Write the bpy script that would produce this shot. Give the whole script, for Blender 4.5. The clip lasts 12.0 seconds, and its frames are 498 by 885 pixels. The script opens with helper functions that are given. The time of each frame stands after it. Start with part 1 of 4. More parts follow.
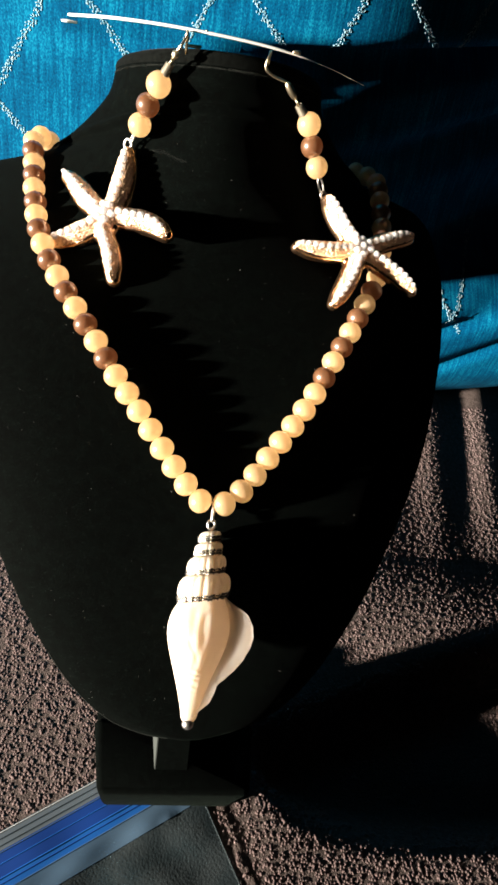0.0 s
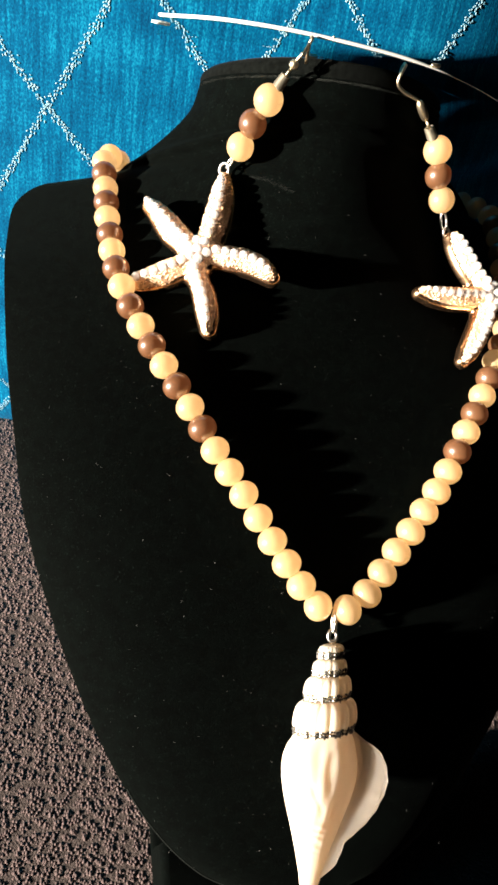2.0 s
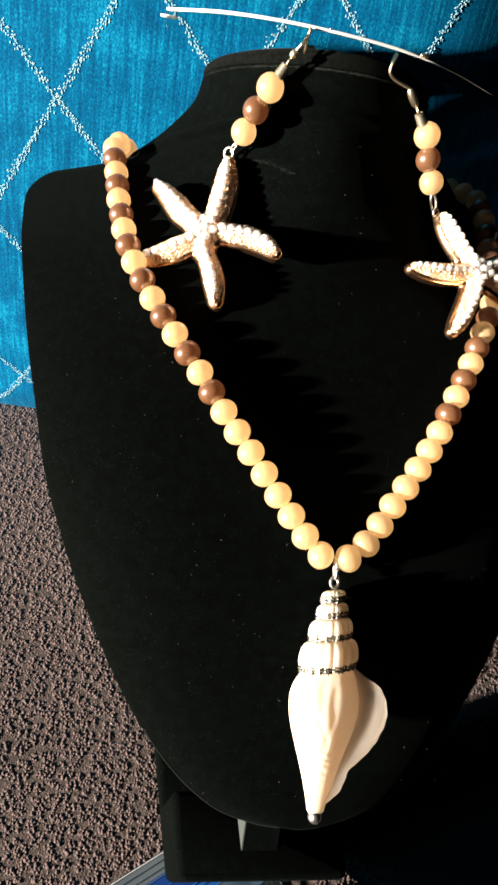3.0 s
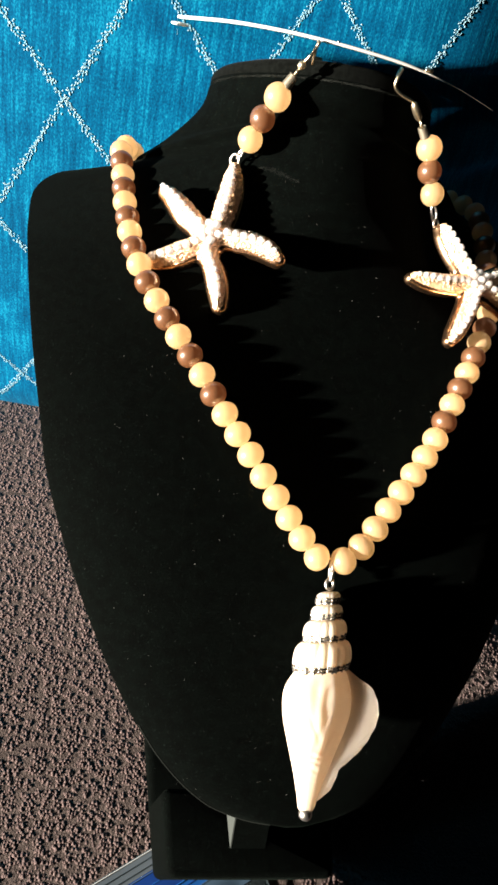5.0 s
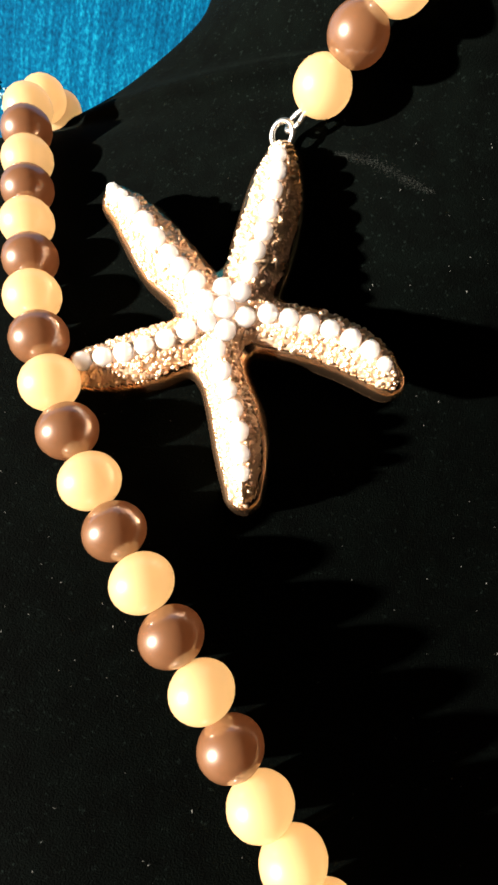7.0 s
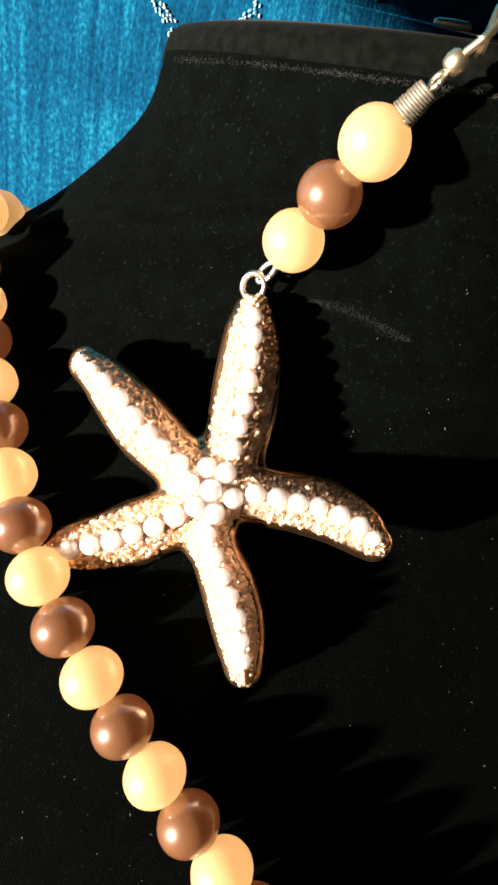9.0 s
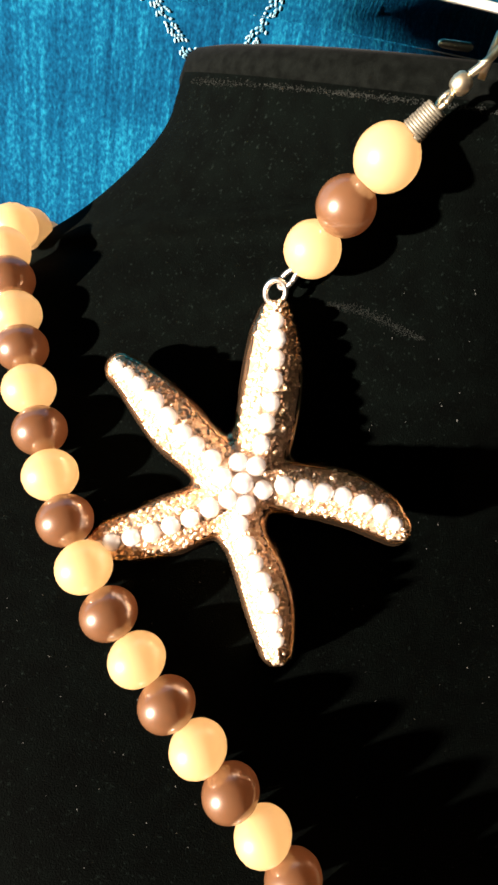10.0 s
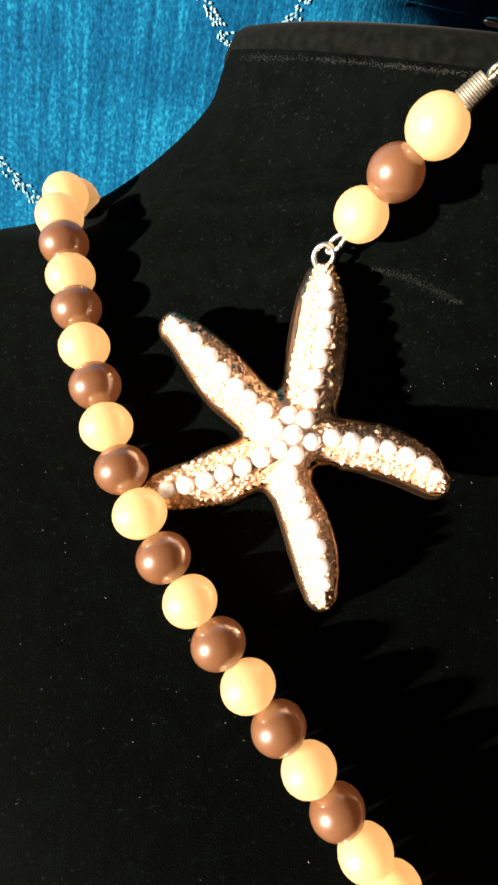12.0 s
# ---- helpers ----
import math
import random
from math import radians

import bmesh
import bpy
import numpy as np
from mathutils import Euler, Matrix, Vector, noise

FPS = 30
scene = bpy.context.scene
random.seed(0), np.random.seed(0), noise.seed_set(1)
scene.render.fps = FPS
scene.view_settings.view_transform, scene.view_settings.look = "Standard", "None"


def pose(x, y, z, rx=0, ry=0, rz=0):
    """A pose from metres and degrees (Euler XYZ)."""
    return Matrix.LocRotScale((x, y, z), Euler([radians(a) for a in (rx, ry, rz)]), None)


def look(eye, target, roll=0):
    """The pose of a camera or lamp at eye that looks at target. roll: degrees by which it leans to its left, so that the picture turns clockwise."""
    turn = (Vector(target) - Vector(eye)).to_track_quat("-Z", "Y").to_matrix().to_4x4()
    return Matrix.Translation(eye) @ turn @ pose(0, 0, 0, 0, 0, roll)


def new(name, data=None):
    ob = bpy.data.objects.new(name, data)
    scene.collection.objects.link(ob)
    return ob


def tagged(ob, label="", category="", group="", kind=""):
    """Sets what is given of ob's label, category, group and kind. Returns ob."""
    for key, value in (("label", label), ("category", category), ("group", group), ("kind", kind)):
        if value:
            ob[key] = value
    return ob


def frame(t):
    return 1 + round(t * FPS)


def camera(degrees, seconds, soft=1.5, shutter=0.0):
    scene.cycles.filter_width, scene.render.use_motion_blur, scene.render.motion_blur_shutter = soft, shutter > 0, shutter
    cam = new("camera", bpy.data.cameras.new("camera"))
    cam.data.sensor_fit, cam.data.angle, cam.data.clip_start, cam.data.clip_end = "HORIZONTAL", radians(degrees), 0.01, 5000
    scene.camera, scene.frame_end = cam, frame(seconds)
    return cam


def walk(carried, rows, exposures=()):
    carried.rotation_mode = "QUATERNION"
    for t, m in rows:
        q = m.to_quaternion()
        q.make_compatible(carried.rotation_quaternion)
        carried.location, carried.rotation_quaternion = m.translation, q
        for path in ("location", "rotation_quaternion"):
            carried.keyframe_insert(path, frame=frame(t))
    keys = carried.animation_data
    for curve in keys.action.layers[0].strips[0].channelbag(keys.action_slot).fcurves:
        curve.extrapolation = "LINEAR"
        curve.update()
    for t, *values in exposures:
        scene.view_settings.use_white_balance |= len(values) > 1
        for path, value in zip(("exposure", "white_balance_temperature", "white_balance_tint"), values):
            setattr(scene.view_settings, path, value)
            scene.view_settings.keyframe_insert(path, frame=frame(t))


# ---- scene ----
import collections

# The camera and its way: seconds, eye, Euler angles in degrees.
cam = camera(43.65, 12.0, soft=2.9)
PATH = [
    (0, -0.0212, 0.0000, 0.4682, 33.98, -9.48, -0.04),
    (0.5, -0.0317, 0.0060, 0.4808, 34.57, -9.44, 0.18),
    (0.8, -0.0480, 0.0218, 0.4801, 34.47, -9.78, 0.47),
    (1, -0.0593, 0.0313, 0.4735, 34.81, -9.90, 0.36),
    (1.5, -0.0757, 0.0507, 0.4526, 35.07, -10.84, 0.01),
    (2, -0.0683, 0.0535, 0.4342, 34.92, -10.61, 0.11),
    (2.5, -0.0676, 0.0398, 0.4406, 35.28, -10.39, -0.47),
    (3, -0.0750, 0.0295, 0.4377, 35.43, -10.95, -0.72),
    (3.2, -0.0756, 0.0284, 0.4349, 35.42, -11.28, -0.56),
    (5, -0.0792, 0.0270, 0.4403, 35.53, -12.41, -0.07),
    (5.5, -0.0741, 0.0280, 0.4235, 36.09, -12.75, -0.60),
    (6, -0.0615, 0.0693, 0.4083, 36.08, -12.27, -0.61),
    (6.5, -0.0728, 0.1455, 0.3751, 35.13, -13.16, -0.42),
    (7, -0.0764, 0.1786, 0.3502, 33.91, -14.93, -0.53),
    (7.2, -0.0791, 0.1881, 0.3436, 32.66, -15.32, -0.54),
    (8.8, -0.0874, 0.2188, 0.3691, 28.59, -16.92, -6.23),
    (9, -0.0867, 0.2181, 0.3709, 28.70, -16.47, -6.69),
    (9.5, -0.0902, 0.2161, 0.3743, 29.07, -15.78, -7.65),
    (10, -0.0939, 0.2140, 0.3761, 29.18, -15.58, -8.01),
    (10.5, -0.0979, 0.2122, 0.3774, 29.15, -15.58, -8.07),
    (11, -0.1002, 0.2094, 0.3710, 29.27, -16.14, -8.01),
    (11.5, -0.1018, 0.2074, 0.3724, 29.41, -16.55, -7.82),
    (12, -0.1063, 0.2040, 0.3735, 29.34, -16.47, -7.60),
]
walk(cam, [(t, pose(x, y, z, rx, ry, rz)) for t, x, y, z, rx, ry, rz in PATH],
     exposures=((0, 1.5, 6500, 10), (7, 1.5, 6500, 10), (9, 1.5, 6900, 16), (12, 1.5, 6900, 16)))

# ---- light: low sun through a window, sky beyond it ----
SUN_WAY = Vector((1.0, 0.32, -0.12)).normalized()
sun = new("sun", bpy.data.lights.new("sun", "SUN"))
sun.data.energy, sun.data.angle, sun.data.color = 8.6, radians(1.6), (1.0, 0.89, 0.75)
sun.matrix_world = look(-4 * SUN_WAY, (0, 0, 0))
world = bpy.data.worlds.new("world")
scene.world = world
world.use_nodes = True
wn = world.node_tree.nodes
sky = wn.new("ShaderNodeTexSky")
sky.sky_type, sky.sun_disc = "NISHITA", False
sky.sun_elevation = math.asin(-SUN_WAY.z)
sky.sun_rotation = math.atan2(-SUN_WAY.x, -SUN_WAY.y)
world.node_tree.links.new(sky.outputs[0], wn["Background"].inputs[0])
wn["Background"].inputs[1].default_value = 0.0024


# ---- materials ----
def material(name, colour, rough=0.5, metal=0.0, **extra):
    """A principled material; returns (material, nodes, links, shader)."""
    m = bpy.data.materials.new(name)
    m.use_nodes = True
    nodes, links = m.node_tree.nodes, m.node_tree.links
    p = nodes["Principled BSDF"]
    p.inputs["Base Color"].default_value = (*colour, 1)
    p.inputs["Roughness"].default_value = rough
    p.inputs["Metallic"].default_value = metal
    for k, v in extra.items():
        p.inputs[k.replace("_", " ")].default_value = v
    return m, nodes, links, p


def noise_mix(mat, dark, light, scale, detail=4.0, low=0.35, high=0.65, bump=0.0, bump_scale=None, stretch=None):
    """Colour varied between two tones by object-space noise, with fine relief."""
    m, nodes, links, p = mat
    co = nodes.new("ShaderNodeTexCoord")
    source = co.outputs["Object"]
    if stretch:
        mp = nodes.new("ShaderNodeMapping")
        mp.inputs["Scale"].default_value = stretch
        links.new(source, mp.inputs[0])
        source = mp.outputs[0]
    n = nodes.new("ShaderNodeTexNoise")
    n.inputs["Scale"].default_value, n.inputs["Detail"].default_value = scale, detail
    links.new(source, n.inputs["Vector"])
    r = nodes.new("ShaderNodeValToRGB")
    r.color_ramp.elements[0].position, r.color_ramp.elements[1].position = low, high
    r.color_ramp.elements[0].color, r.color_ramp.elements[1].color = (*dark, 1), (*light, 1)
    links.new(n.outputs["Fac"], r.inputs[0])
    links.new(r.outputs[0], p.inputs["Base Color"])
    if bump:
        n2 = nodes.new("ShaderNodeTexNoise")
        n2.inputs["Scale"].default_value, n2.inputs["Detail"].default_value = bump_scale or scale * 6, 3
        links.new(source, n2.inputs["Vector"])
        b = nodes.new("ShaderNodeBump")
        b.inputs["Strength"].default_value, b.inputs["Distance"].default_value = bump, 0.001
        links.new(n2.outputs["Fac"], b.inputs["Height"])
        links.new(b.outputs[0], p.inputs["Normal"])
    return r


VELVET = material("black_velvet", (0.004, 0.006, 0.005), 0.95, Sheen_Weight=0.006, Sheen_Roughness=0.3, Sheen_Tint=(0.6, 1.0, 0.8, 1), Specular_IOR_Level=0.03)
nap = noise_mix(VELVET, (0.0002, 0.00055, 0.00043), (0.0005, 0.0012, 0.00095), 220, 8, bump=0.35, bump_scale=3500)
m, nodes, links, p = VELVET
# stray light fibres in the nap
co = nodes.new("ShaderNodeTexCoord")
fibre = nodes.new("ShaderNodeTexNoise")
fibre.inputs["Scale"].default_value, fibre.inputs["Detail"].default_value = 1300, 3
links.new(co.outputs["Object"], fibre.inputs["Vector"])
thin = nodes.new("ShaderNodeValToRGB")
thin.color_ramp.elements[0].position, thin.color_ramp.elements[1].position = 0.62, 0.80
thin.color_ramp.elements[0].color, thin.color_ramp.elements[1].color = (0, 0, 0, 1), (0.005, 0.008, 0.007, 1)
links.new(fibre.outputs["Fac"], thin.inputs[0])
both = nodes.new("ShaderNodeVectorMath")
both.operation = "ADD"
links.new(nap.outputs[0], both.inputs[0])
links.new(thin.outputs[0], both.inputs[1])
links.new(both.outputs[0], p.inputs["Base Color"])
HEM = material("worn_velvet_hem", (0.005, 0.006, 0.005), 0.95, Specular_IOR_Level=0.05, Sheen_Weight=0.02, Sheen_Roughness=0.4)
noise_mix(HEM, (0.0006, 0.0010, 0.0008), (0.0024, 0.0032, 0.0028), 500, 8, bump=0.15, bump_scale=3500)
TEAL = material("teal_chenille", (0.0, 0.1, 0.2), 0.85, Specular_IOR_Level=0.05, Sheen_Weight=0.01, Sheen_Roughness=0.4, Sheen_Tint=(0.2, 0.7, 1.0, 1))
m, nodes, links, p = TEAL
co = nodes.new("ShaderNodeTexCoord")
tall = nodes.new("ShaderNodeMapping")
tall.inputs["Scale"].default_value = (1.0, 0.05, 0.05)
links.new(co.outputs["Object"], tall.inputs[0])
rib = nodes.new("ShaderNodeTexNoise")
rib.inputs["Scale"].default_value, rib.inputs["Detail"].default_value = 620, 2
links.new(tall.outputs[0], rib.inputs["Vector"])
stretched = nodes.new("ShaderNodeMapping")
stretched.inputs["Scale"].default_value = (1.0, 0.8, 0.6)
links.new(co.outputs["Object"], stretched.inputs[0])
fleck = nodes.new("ShaderNodeTexNoise")
fleck.inputs["Scale"].default_value, fleck.inputs["Detail"].default_value = 1250, 4
links.new(stretched.outputs[0], fleck.inputs["Vector"])
patch = nodes.new("ShaderNodeTexNoise")
patch.inputs["Scale"].default_value, patch.inputs["Detail"].default_value = 45, 4
links.new(co.outputs["Object"], patch.inputs["Vector"])
tone = nodes.new("ShaderNodeValToRGB")
tone.color_ramp.elements[0].position, tone.color_ramp.elements[1].position = 0.38, 0.68
tone.color_ramp.elements[0].color, tone.color_ramp.elements[1].color = (0.0, 0.050, 0.135, 1), (0.008, 0.36, 0.60, 1)
mid = tone.color_ramp.elements.new(0.52)
mid.color = (0.0, 0.118, 0.272, 1)
blend = nodes.new("ShaderNodeMix")
blend.inputs[0].default_value = 0.42
links.new(fleck.outputs["Fac"], blend.inputs[2])
links.new(rib.outputs["Fac"], blend.inputs[3])
blend2 = nodes.new("ShaderNodeMix")
blend2.inputs[0].default_value = 0.25
links.new(blend.outputs[0], blend2.inputs[2])
links.new(patch.outputs["Fac"], blend2.inputs[3])
links.new(blend2.outputs[0], tone.inputs[0])
links.new(tone.outputs[0], p.inputs["Base Color"])
relief = nodes.new("ShaderNodeBump")
relief.inputs["Strength"].default_value, relief.inputs["Distance"].default_value = 0.25, 0.0006
links.new(blend.outputs[0], relief.inputs["Height"])
links.new(relief.outputs[0], p.inputs["Normal"])
STITCH = material("pale_blue_thread", (0.35, 0.55, 0.62), 0.55)
noise_mix(STITCH, (0.07, 0.26, 0.38), (0.36, 0.58, 0.68), 700)
CARPET = material("brown_carpet_yarn", (0.125, 0.083, 0.072), 0.95, Sheen_Weight=0.12, Sheen_Roughness=0.5, Sheen_Tint=(0.9, 0.8, 0.75, 1))
CARPET_BACK = material("brown_carpet_backing", (0.05, 0.035, 0.03), 1.0)
noise_mix(CARPET_BACK, (0.10, 0.075, 0.068), (0.17, 0.130, 0.118), 300, 4, bump=0.5, bump_scale=900)
CREAM = material("cream_pearl", (0.70, 0.50, 0.29), 0.40, Specular_IOR_Level=1.0, Coat_Weight=1.0, Coat_Roughness=0.13, Coat_IOR=2.2)
BROWN = material("brown_pearl", (0.185, 0.090, 0.043), 0.34, 0.15, Specular_IOR_Level=1.0, Coat_Weight=1.0, Coat_Roughness=0.12, Coat_IOR=2.2)
WHITE_PEARL = material("white_pearl", (0.84, 0.72, 0.70), 0.22, Subsurface_Weight=1.0, Subsurface_Scale=0.012, Subsurface_Radius=(1.0, 0.93, 0.92), Coat_Weight=1.0, Coat_Roughness=0.10, Coat_IOR=1.8)
GOLD = material("rose_gold_plate", (0.72, 0.45, 0.27), 0.26, 1.0)
GRAIN_GOLD = material("granulated_rose_gold", (1.0, 0.74, 0.53), 0.37, 0.82)
m, nodes, links, p = GRAIN_GOLD
co = nodes.new("ShaderNodeTexCoord")
cells = nodes.new("ShaderNodeTexVoronoi")
cells.inputs["Scale"].default_value = 1100
links.new(co.outputs["Object"], cells.inputs["Vector"])
relief = nodes.new("ShaderNodeBump")
relief.inputs["Strength"].default_value, relief.inputs["Distance"].default_value = 0.7, 0.0004
relief.invert = True
links.new(cells.outputs["Distance"], relief.inputs["Height"])
links.new(relief.outputs[0], p.inputs["Normal"])
PALE_GOLD = material("pale_gold_wire", (0.90, 0.76, 0.54), 0.36, 1.0)
SILVER = material("silver_wire", (0.80, 0.77, 0.74), 0.34, 1.0)
BAND = material("antique_silver_band", (0.58, 0.555, 0.52), 0.27, 1.0)
DULL = material("tarnished_coil", (0.20, 0.18, 0.14), 0.55, 0.7)
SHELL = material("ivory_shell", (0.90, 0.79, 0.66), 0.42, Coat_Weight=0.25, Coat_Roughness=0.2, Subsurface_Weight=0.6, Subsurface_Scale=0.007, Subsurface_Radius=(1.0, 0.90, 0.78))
SHELL_LIP = material("pale_shell_lip", (0.90, 0.77, 0.64), 0.45, Coat_Weight=0.2, Subsurface_Weight=1.0, Subsurface_Scale=0.022, Subsurface_Radius=(1.0, 0.88, 0.76))
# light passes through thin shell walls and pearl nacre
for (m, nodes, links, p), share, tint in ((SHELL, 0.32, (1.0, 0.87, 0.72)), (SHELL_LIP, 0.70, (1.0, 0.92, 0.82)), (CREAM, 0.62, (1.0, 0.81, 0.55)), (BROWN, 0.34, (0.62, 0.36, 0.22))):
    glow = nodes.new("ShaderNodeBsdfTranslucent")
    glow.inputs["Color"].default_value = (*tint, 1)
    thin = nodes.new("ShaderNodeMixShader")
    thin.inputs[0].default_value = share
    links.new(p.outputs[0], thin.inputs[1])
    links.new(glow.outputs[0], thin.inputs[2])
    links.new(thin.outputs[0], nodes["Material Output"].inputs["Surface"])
GREY = material("grey_plastic", (0.035, 0.042, 0.04), 0.5)
PIPING = material("worn_piping", (0.008, 0.010, 0.009), 0.95, Specular_IOR_Level=0.1)
HAZE = material("flattened_nap", (0.024, 0.027, 0.025), 0.95, Specular_IOR_Level=0.1)
LINT = material("pale_lint", (0.10, 0.105, 0.10), 0.9)
PLASTIC = material("clear_plastic", (0.82, 0.88, 0.88), 0.05, Transmission_Weight=1.0, IOR=1.015)
CUT_EDGE = material("frosted_plastic_edge", (0.75, 0.78, 0.76), 0.35, Coat_Weight=0.5)
FILM = material("bag_film", (0.50, 0.56, 0.57), 0.2, Transmission_Weight=0.70, IOR=1.12, Coat_Weight=0.5, Coat_Roughness=0.12)
noise_mix(FILM, (0.10, 0.145, 0.165), (0.18, 0.225, 0.245), 45, 8, bump=0.25, bump_scale=700)
LIP_FILM = material("frosted_lip_film", (0.28, 0.35, 0.42), 0.3, Transmission_Weight=0.45, IOR=1.1, Coat_Weight=0.5, Coat_Roughness=0.15)
PALE_FILM = material("pale_blue_film", (0.22, 0.38, 0.58), 0.25, Transmission_Weight=0.6, IOR=1.08, Coat_Weight=0.6, Coat_Roughness=0.1)
BLUE = material("blue_zip_plastic", (0.02, 0.15, 0.55), 0.3, Coat_Weight=0.4)
BLUE_DARK = material("dark_blue_zip_plastic", (0.012, 0.065, 0.33), 0.35, Coat_Weight=0.3)
WALL = material("wall_paint", (0.32, 0.30, 0.27), 0.9)
noise_mix(WALL, (0.04, 0.038, 0.035), (0.06, 0.057, 0.052), 3)


# ---- mesh helpers ----
def mesh_ob(name, verts, faces, mat, parent=None, label="", smooth=True):
    me = bpy.data.meshes.new(name)
    me.from_pydata([tuple(v) for v in verts], [], faces)
    me.update()
    if smooth:
        me.polygons.foreach_set("use_smooth", [True] * len(me.polygons))
    me.materials.append(mat[0])
    ob = new(name, me)
    if parent is not None:
        ob.parent = parent
    if label:
        tagged(ob, label)
    return ob


def empty(name, label, category, group="", kind=""):
    return tagged(new(name), label, category, group, kind)


def grid_faces(rows, cols, wrap=False):
    faces = []
    for i in range(rows - 1):
        for j in range(cols if wrap else cols - 1):
            k = (j + 1) % cols
            faces.append((i * cols + j, i * cols + k, (i + 1) * cols + k, (i + 1) * cols + j))
    return faces


def loft(loops, close=True):
    """Vertices and faces of closed loops joined one after another, with capped ends."""
    verts = [v for loop in loops for v in loop]
    n = len(loops[0])
    faces = grid_faces(len(loops), n, True)
    if close:
        faces += [tuple(range(n))[::-1], tuple((len(loops) - 1) * n + k for k in range(n))]
    return verts, faces


def frame_of(way):
    way = Vector(way).normalized()
    side = way.cross(Vector((0.31, 0.17, 0.93))).normalized()
    return side, way.cross(side).normalized(), way


def tube(points, radius, sides=10):
    """A round wire through points; radius may be a number or one per point."""
    pts = [Vector(p) for p in points]
    rad = radius if isinstance(radius, (list, tuple)) else [radius] * len(pts)
    loops, side = [], None
    for i, p in enumerate(pts):
        way = (pts[min(i + 1, len(pts) - 1)] - pts[max(i - 1, 0)]).normalized()
        if side is None:
            side = frame_of(way)[0]
        side = (side - way * side.dot(way)).normalized()
        up = way.cross(side)
        loops.append([p + rad[i] * (math.cos(a) * side + math.sin(a) * up) for a in (2 * math.pi * k / sides for k in range(sides))])
    return loft(loops)


def ball(centre, radius, rings=14, sides=20, axis=(0, 0, 1), squash=1.0, hole=0.0):
    """A sphere about an axis, with an open bore of the given radius share at both poles."""
    a, b, c = frame_of(axis)
    centre = Vector(centre)
    start = math.asin(hole) if hole else 0.02
    loops = []
    for i in range(rings + 1):
        t = start + (math.pi - 2 * start) * i / rings
        loops.append([centre + radius * (math.sin(t) * (math.cos(f) * a + math.sin(f) * b) + squash * math.cos(t) * c) for f in (2 * math.pi * k / sides for k in range(sides))])
    return loft(loops)


def merge(pieces):
    verts, faces = [], []
    for v, f in pieces:
        base = len(verts)
        verts += v
        faces += [tuple(base + k for k in one) for one in f]
    return verts, faces


def spline(keys, x):
    """Smooth values between keyed rows (x, v1, v2, ...), by monotone-ish Catmull-Rom."""
    i = max(k for k in range(len(keys) - 1) if keys[k][0] <= x or k == 0)
    p0, p1, p2, p3 = keys[max(i - 1, 0)], keys[i], keys[i + 1], keys[min(i + 2, len(keys) - 1)]
    h = p2[0] - p1[0]
    t = min(max((x - p1[0]) / h, 0), 1)
    out = []
    for a, b, c, d in zip(p0[1:], p1[1:], p2[1:], p3[1:]):
        m1 = (c - a) / (p2[0] - p0[0]) * h if p2[0] != p0[0] else 0
        m2 = (d - b) / (p3[0] - p1[0]) * h if p3[0] != p1[0] else 0
        out.append((2 * t**3 - 3 * t**2 + 1) * b + (t**3 - 2 * t**2 + t) * m1 + (3 * t**2 - 2 * t**3) * c + (t**3 - t**2) * m2)
    return out


# ---- the room: carpet, walls, ceiling, window on the sunny side ----
def box(x0, x1, y0, y1, z0, z1):
    v = [(x, y, z) for z in (z0, z1) for y in (y0, y1) for x in (x0, x1)]
    return v, [(0, 2, 3, 1), (4, 5, 7, 6), (0, 1, 5, 4), (2, 6, 7, 3), (0, 4, 6, 2), (1, 3, 7, 5)]


def wall(name, *pieces):
    v, f = merge([box(*p) for p in pieces])
    return tagged(mesh_ob(name, v, f, WALL, smooth=False), "plain dim painted wall of the room", "wall", kind="structure")


WX0, WX1, WY0, WY1, WH = -2.2, 2.4, -2.2, 1.7, 2.4
wall("wall_north", (WX0 - 0.1, WX1 + 0.1, WY1, WY1 + 0.1, 0, WH))
wall("wall_south", (WX0 - 0.1, WX1 + 0.1, WY0 - 0.1, WY0, 0, WH))
wall("wall_east", (WX1, WX1 + 0.1, WY0, WY1, 0, WH))
# the low window in the sunny wall
GY0, GY1, GZ0, GZ1 = -1.02, -0.08, 0.19, 0.80
wall("wall_west", (WX0 - 0.1, WX0, WY0, GY0, 0, WH), (WX0 - 0.1, WX0, GY1, WY1, 0, WH),
     (WX0 - 0.1, WX0, GY0, GY1, 0, GZ0), (WX0 - 0.1, WX0, GY0, GY1, GZ1, WH))
v, f = merge([box(WX0 - 0.06, WX0 - 0.02, GY0, GY0 + 0.03, GZ0, GZ1), box(WX0 - 0.06, WX0 - 0.02, GY1 - 0.03, GY1, GZ0, GZ1)])
tagged(mesh_ob("window_1", v, f, WALL, smooth=False), "plain upright window frame bars", "window", kind="structure")
v, f = box(WX0 - 0.1, WX1 + 0.1, WY0 - 0.1, WY1 + 0.1, WH, WH + 0.1)
tagged(mesh_ob("ceiling", v, f, WALL, smooth=False), "plain painted ceiling of the room", "ceiling", kind="structure")


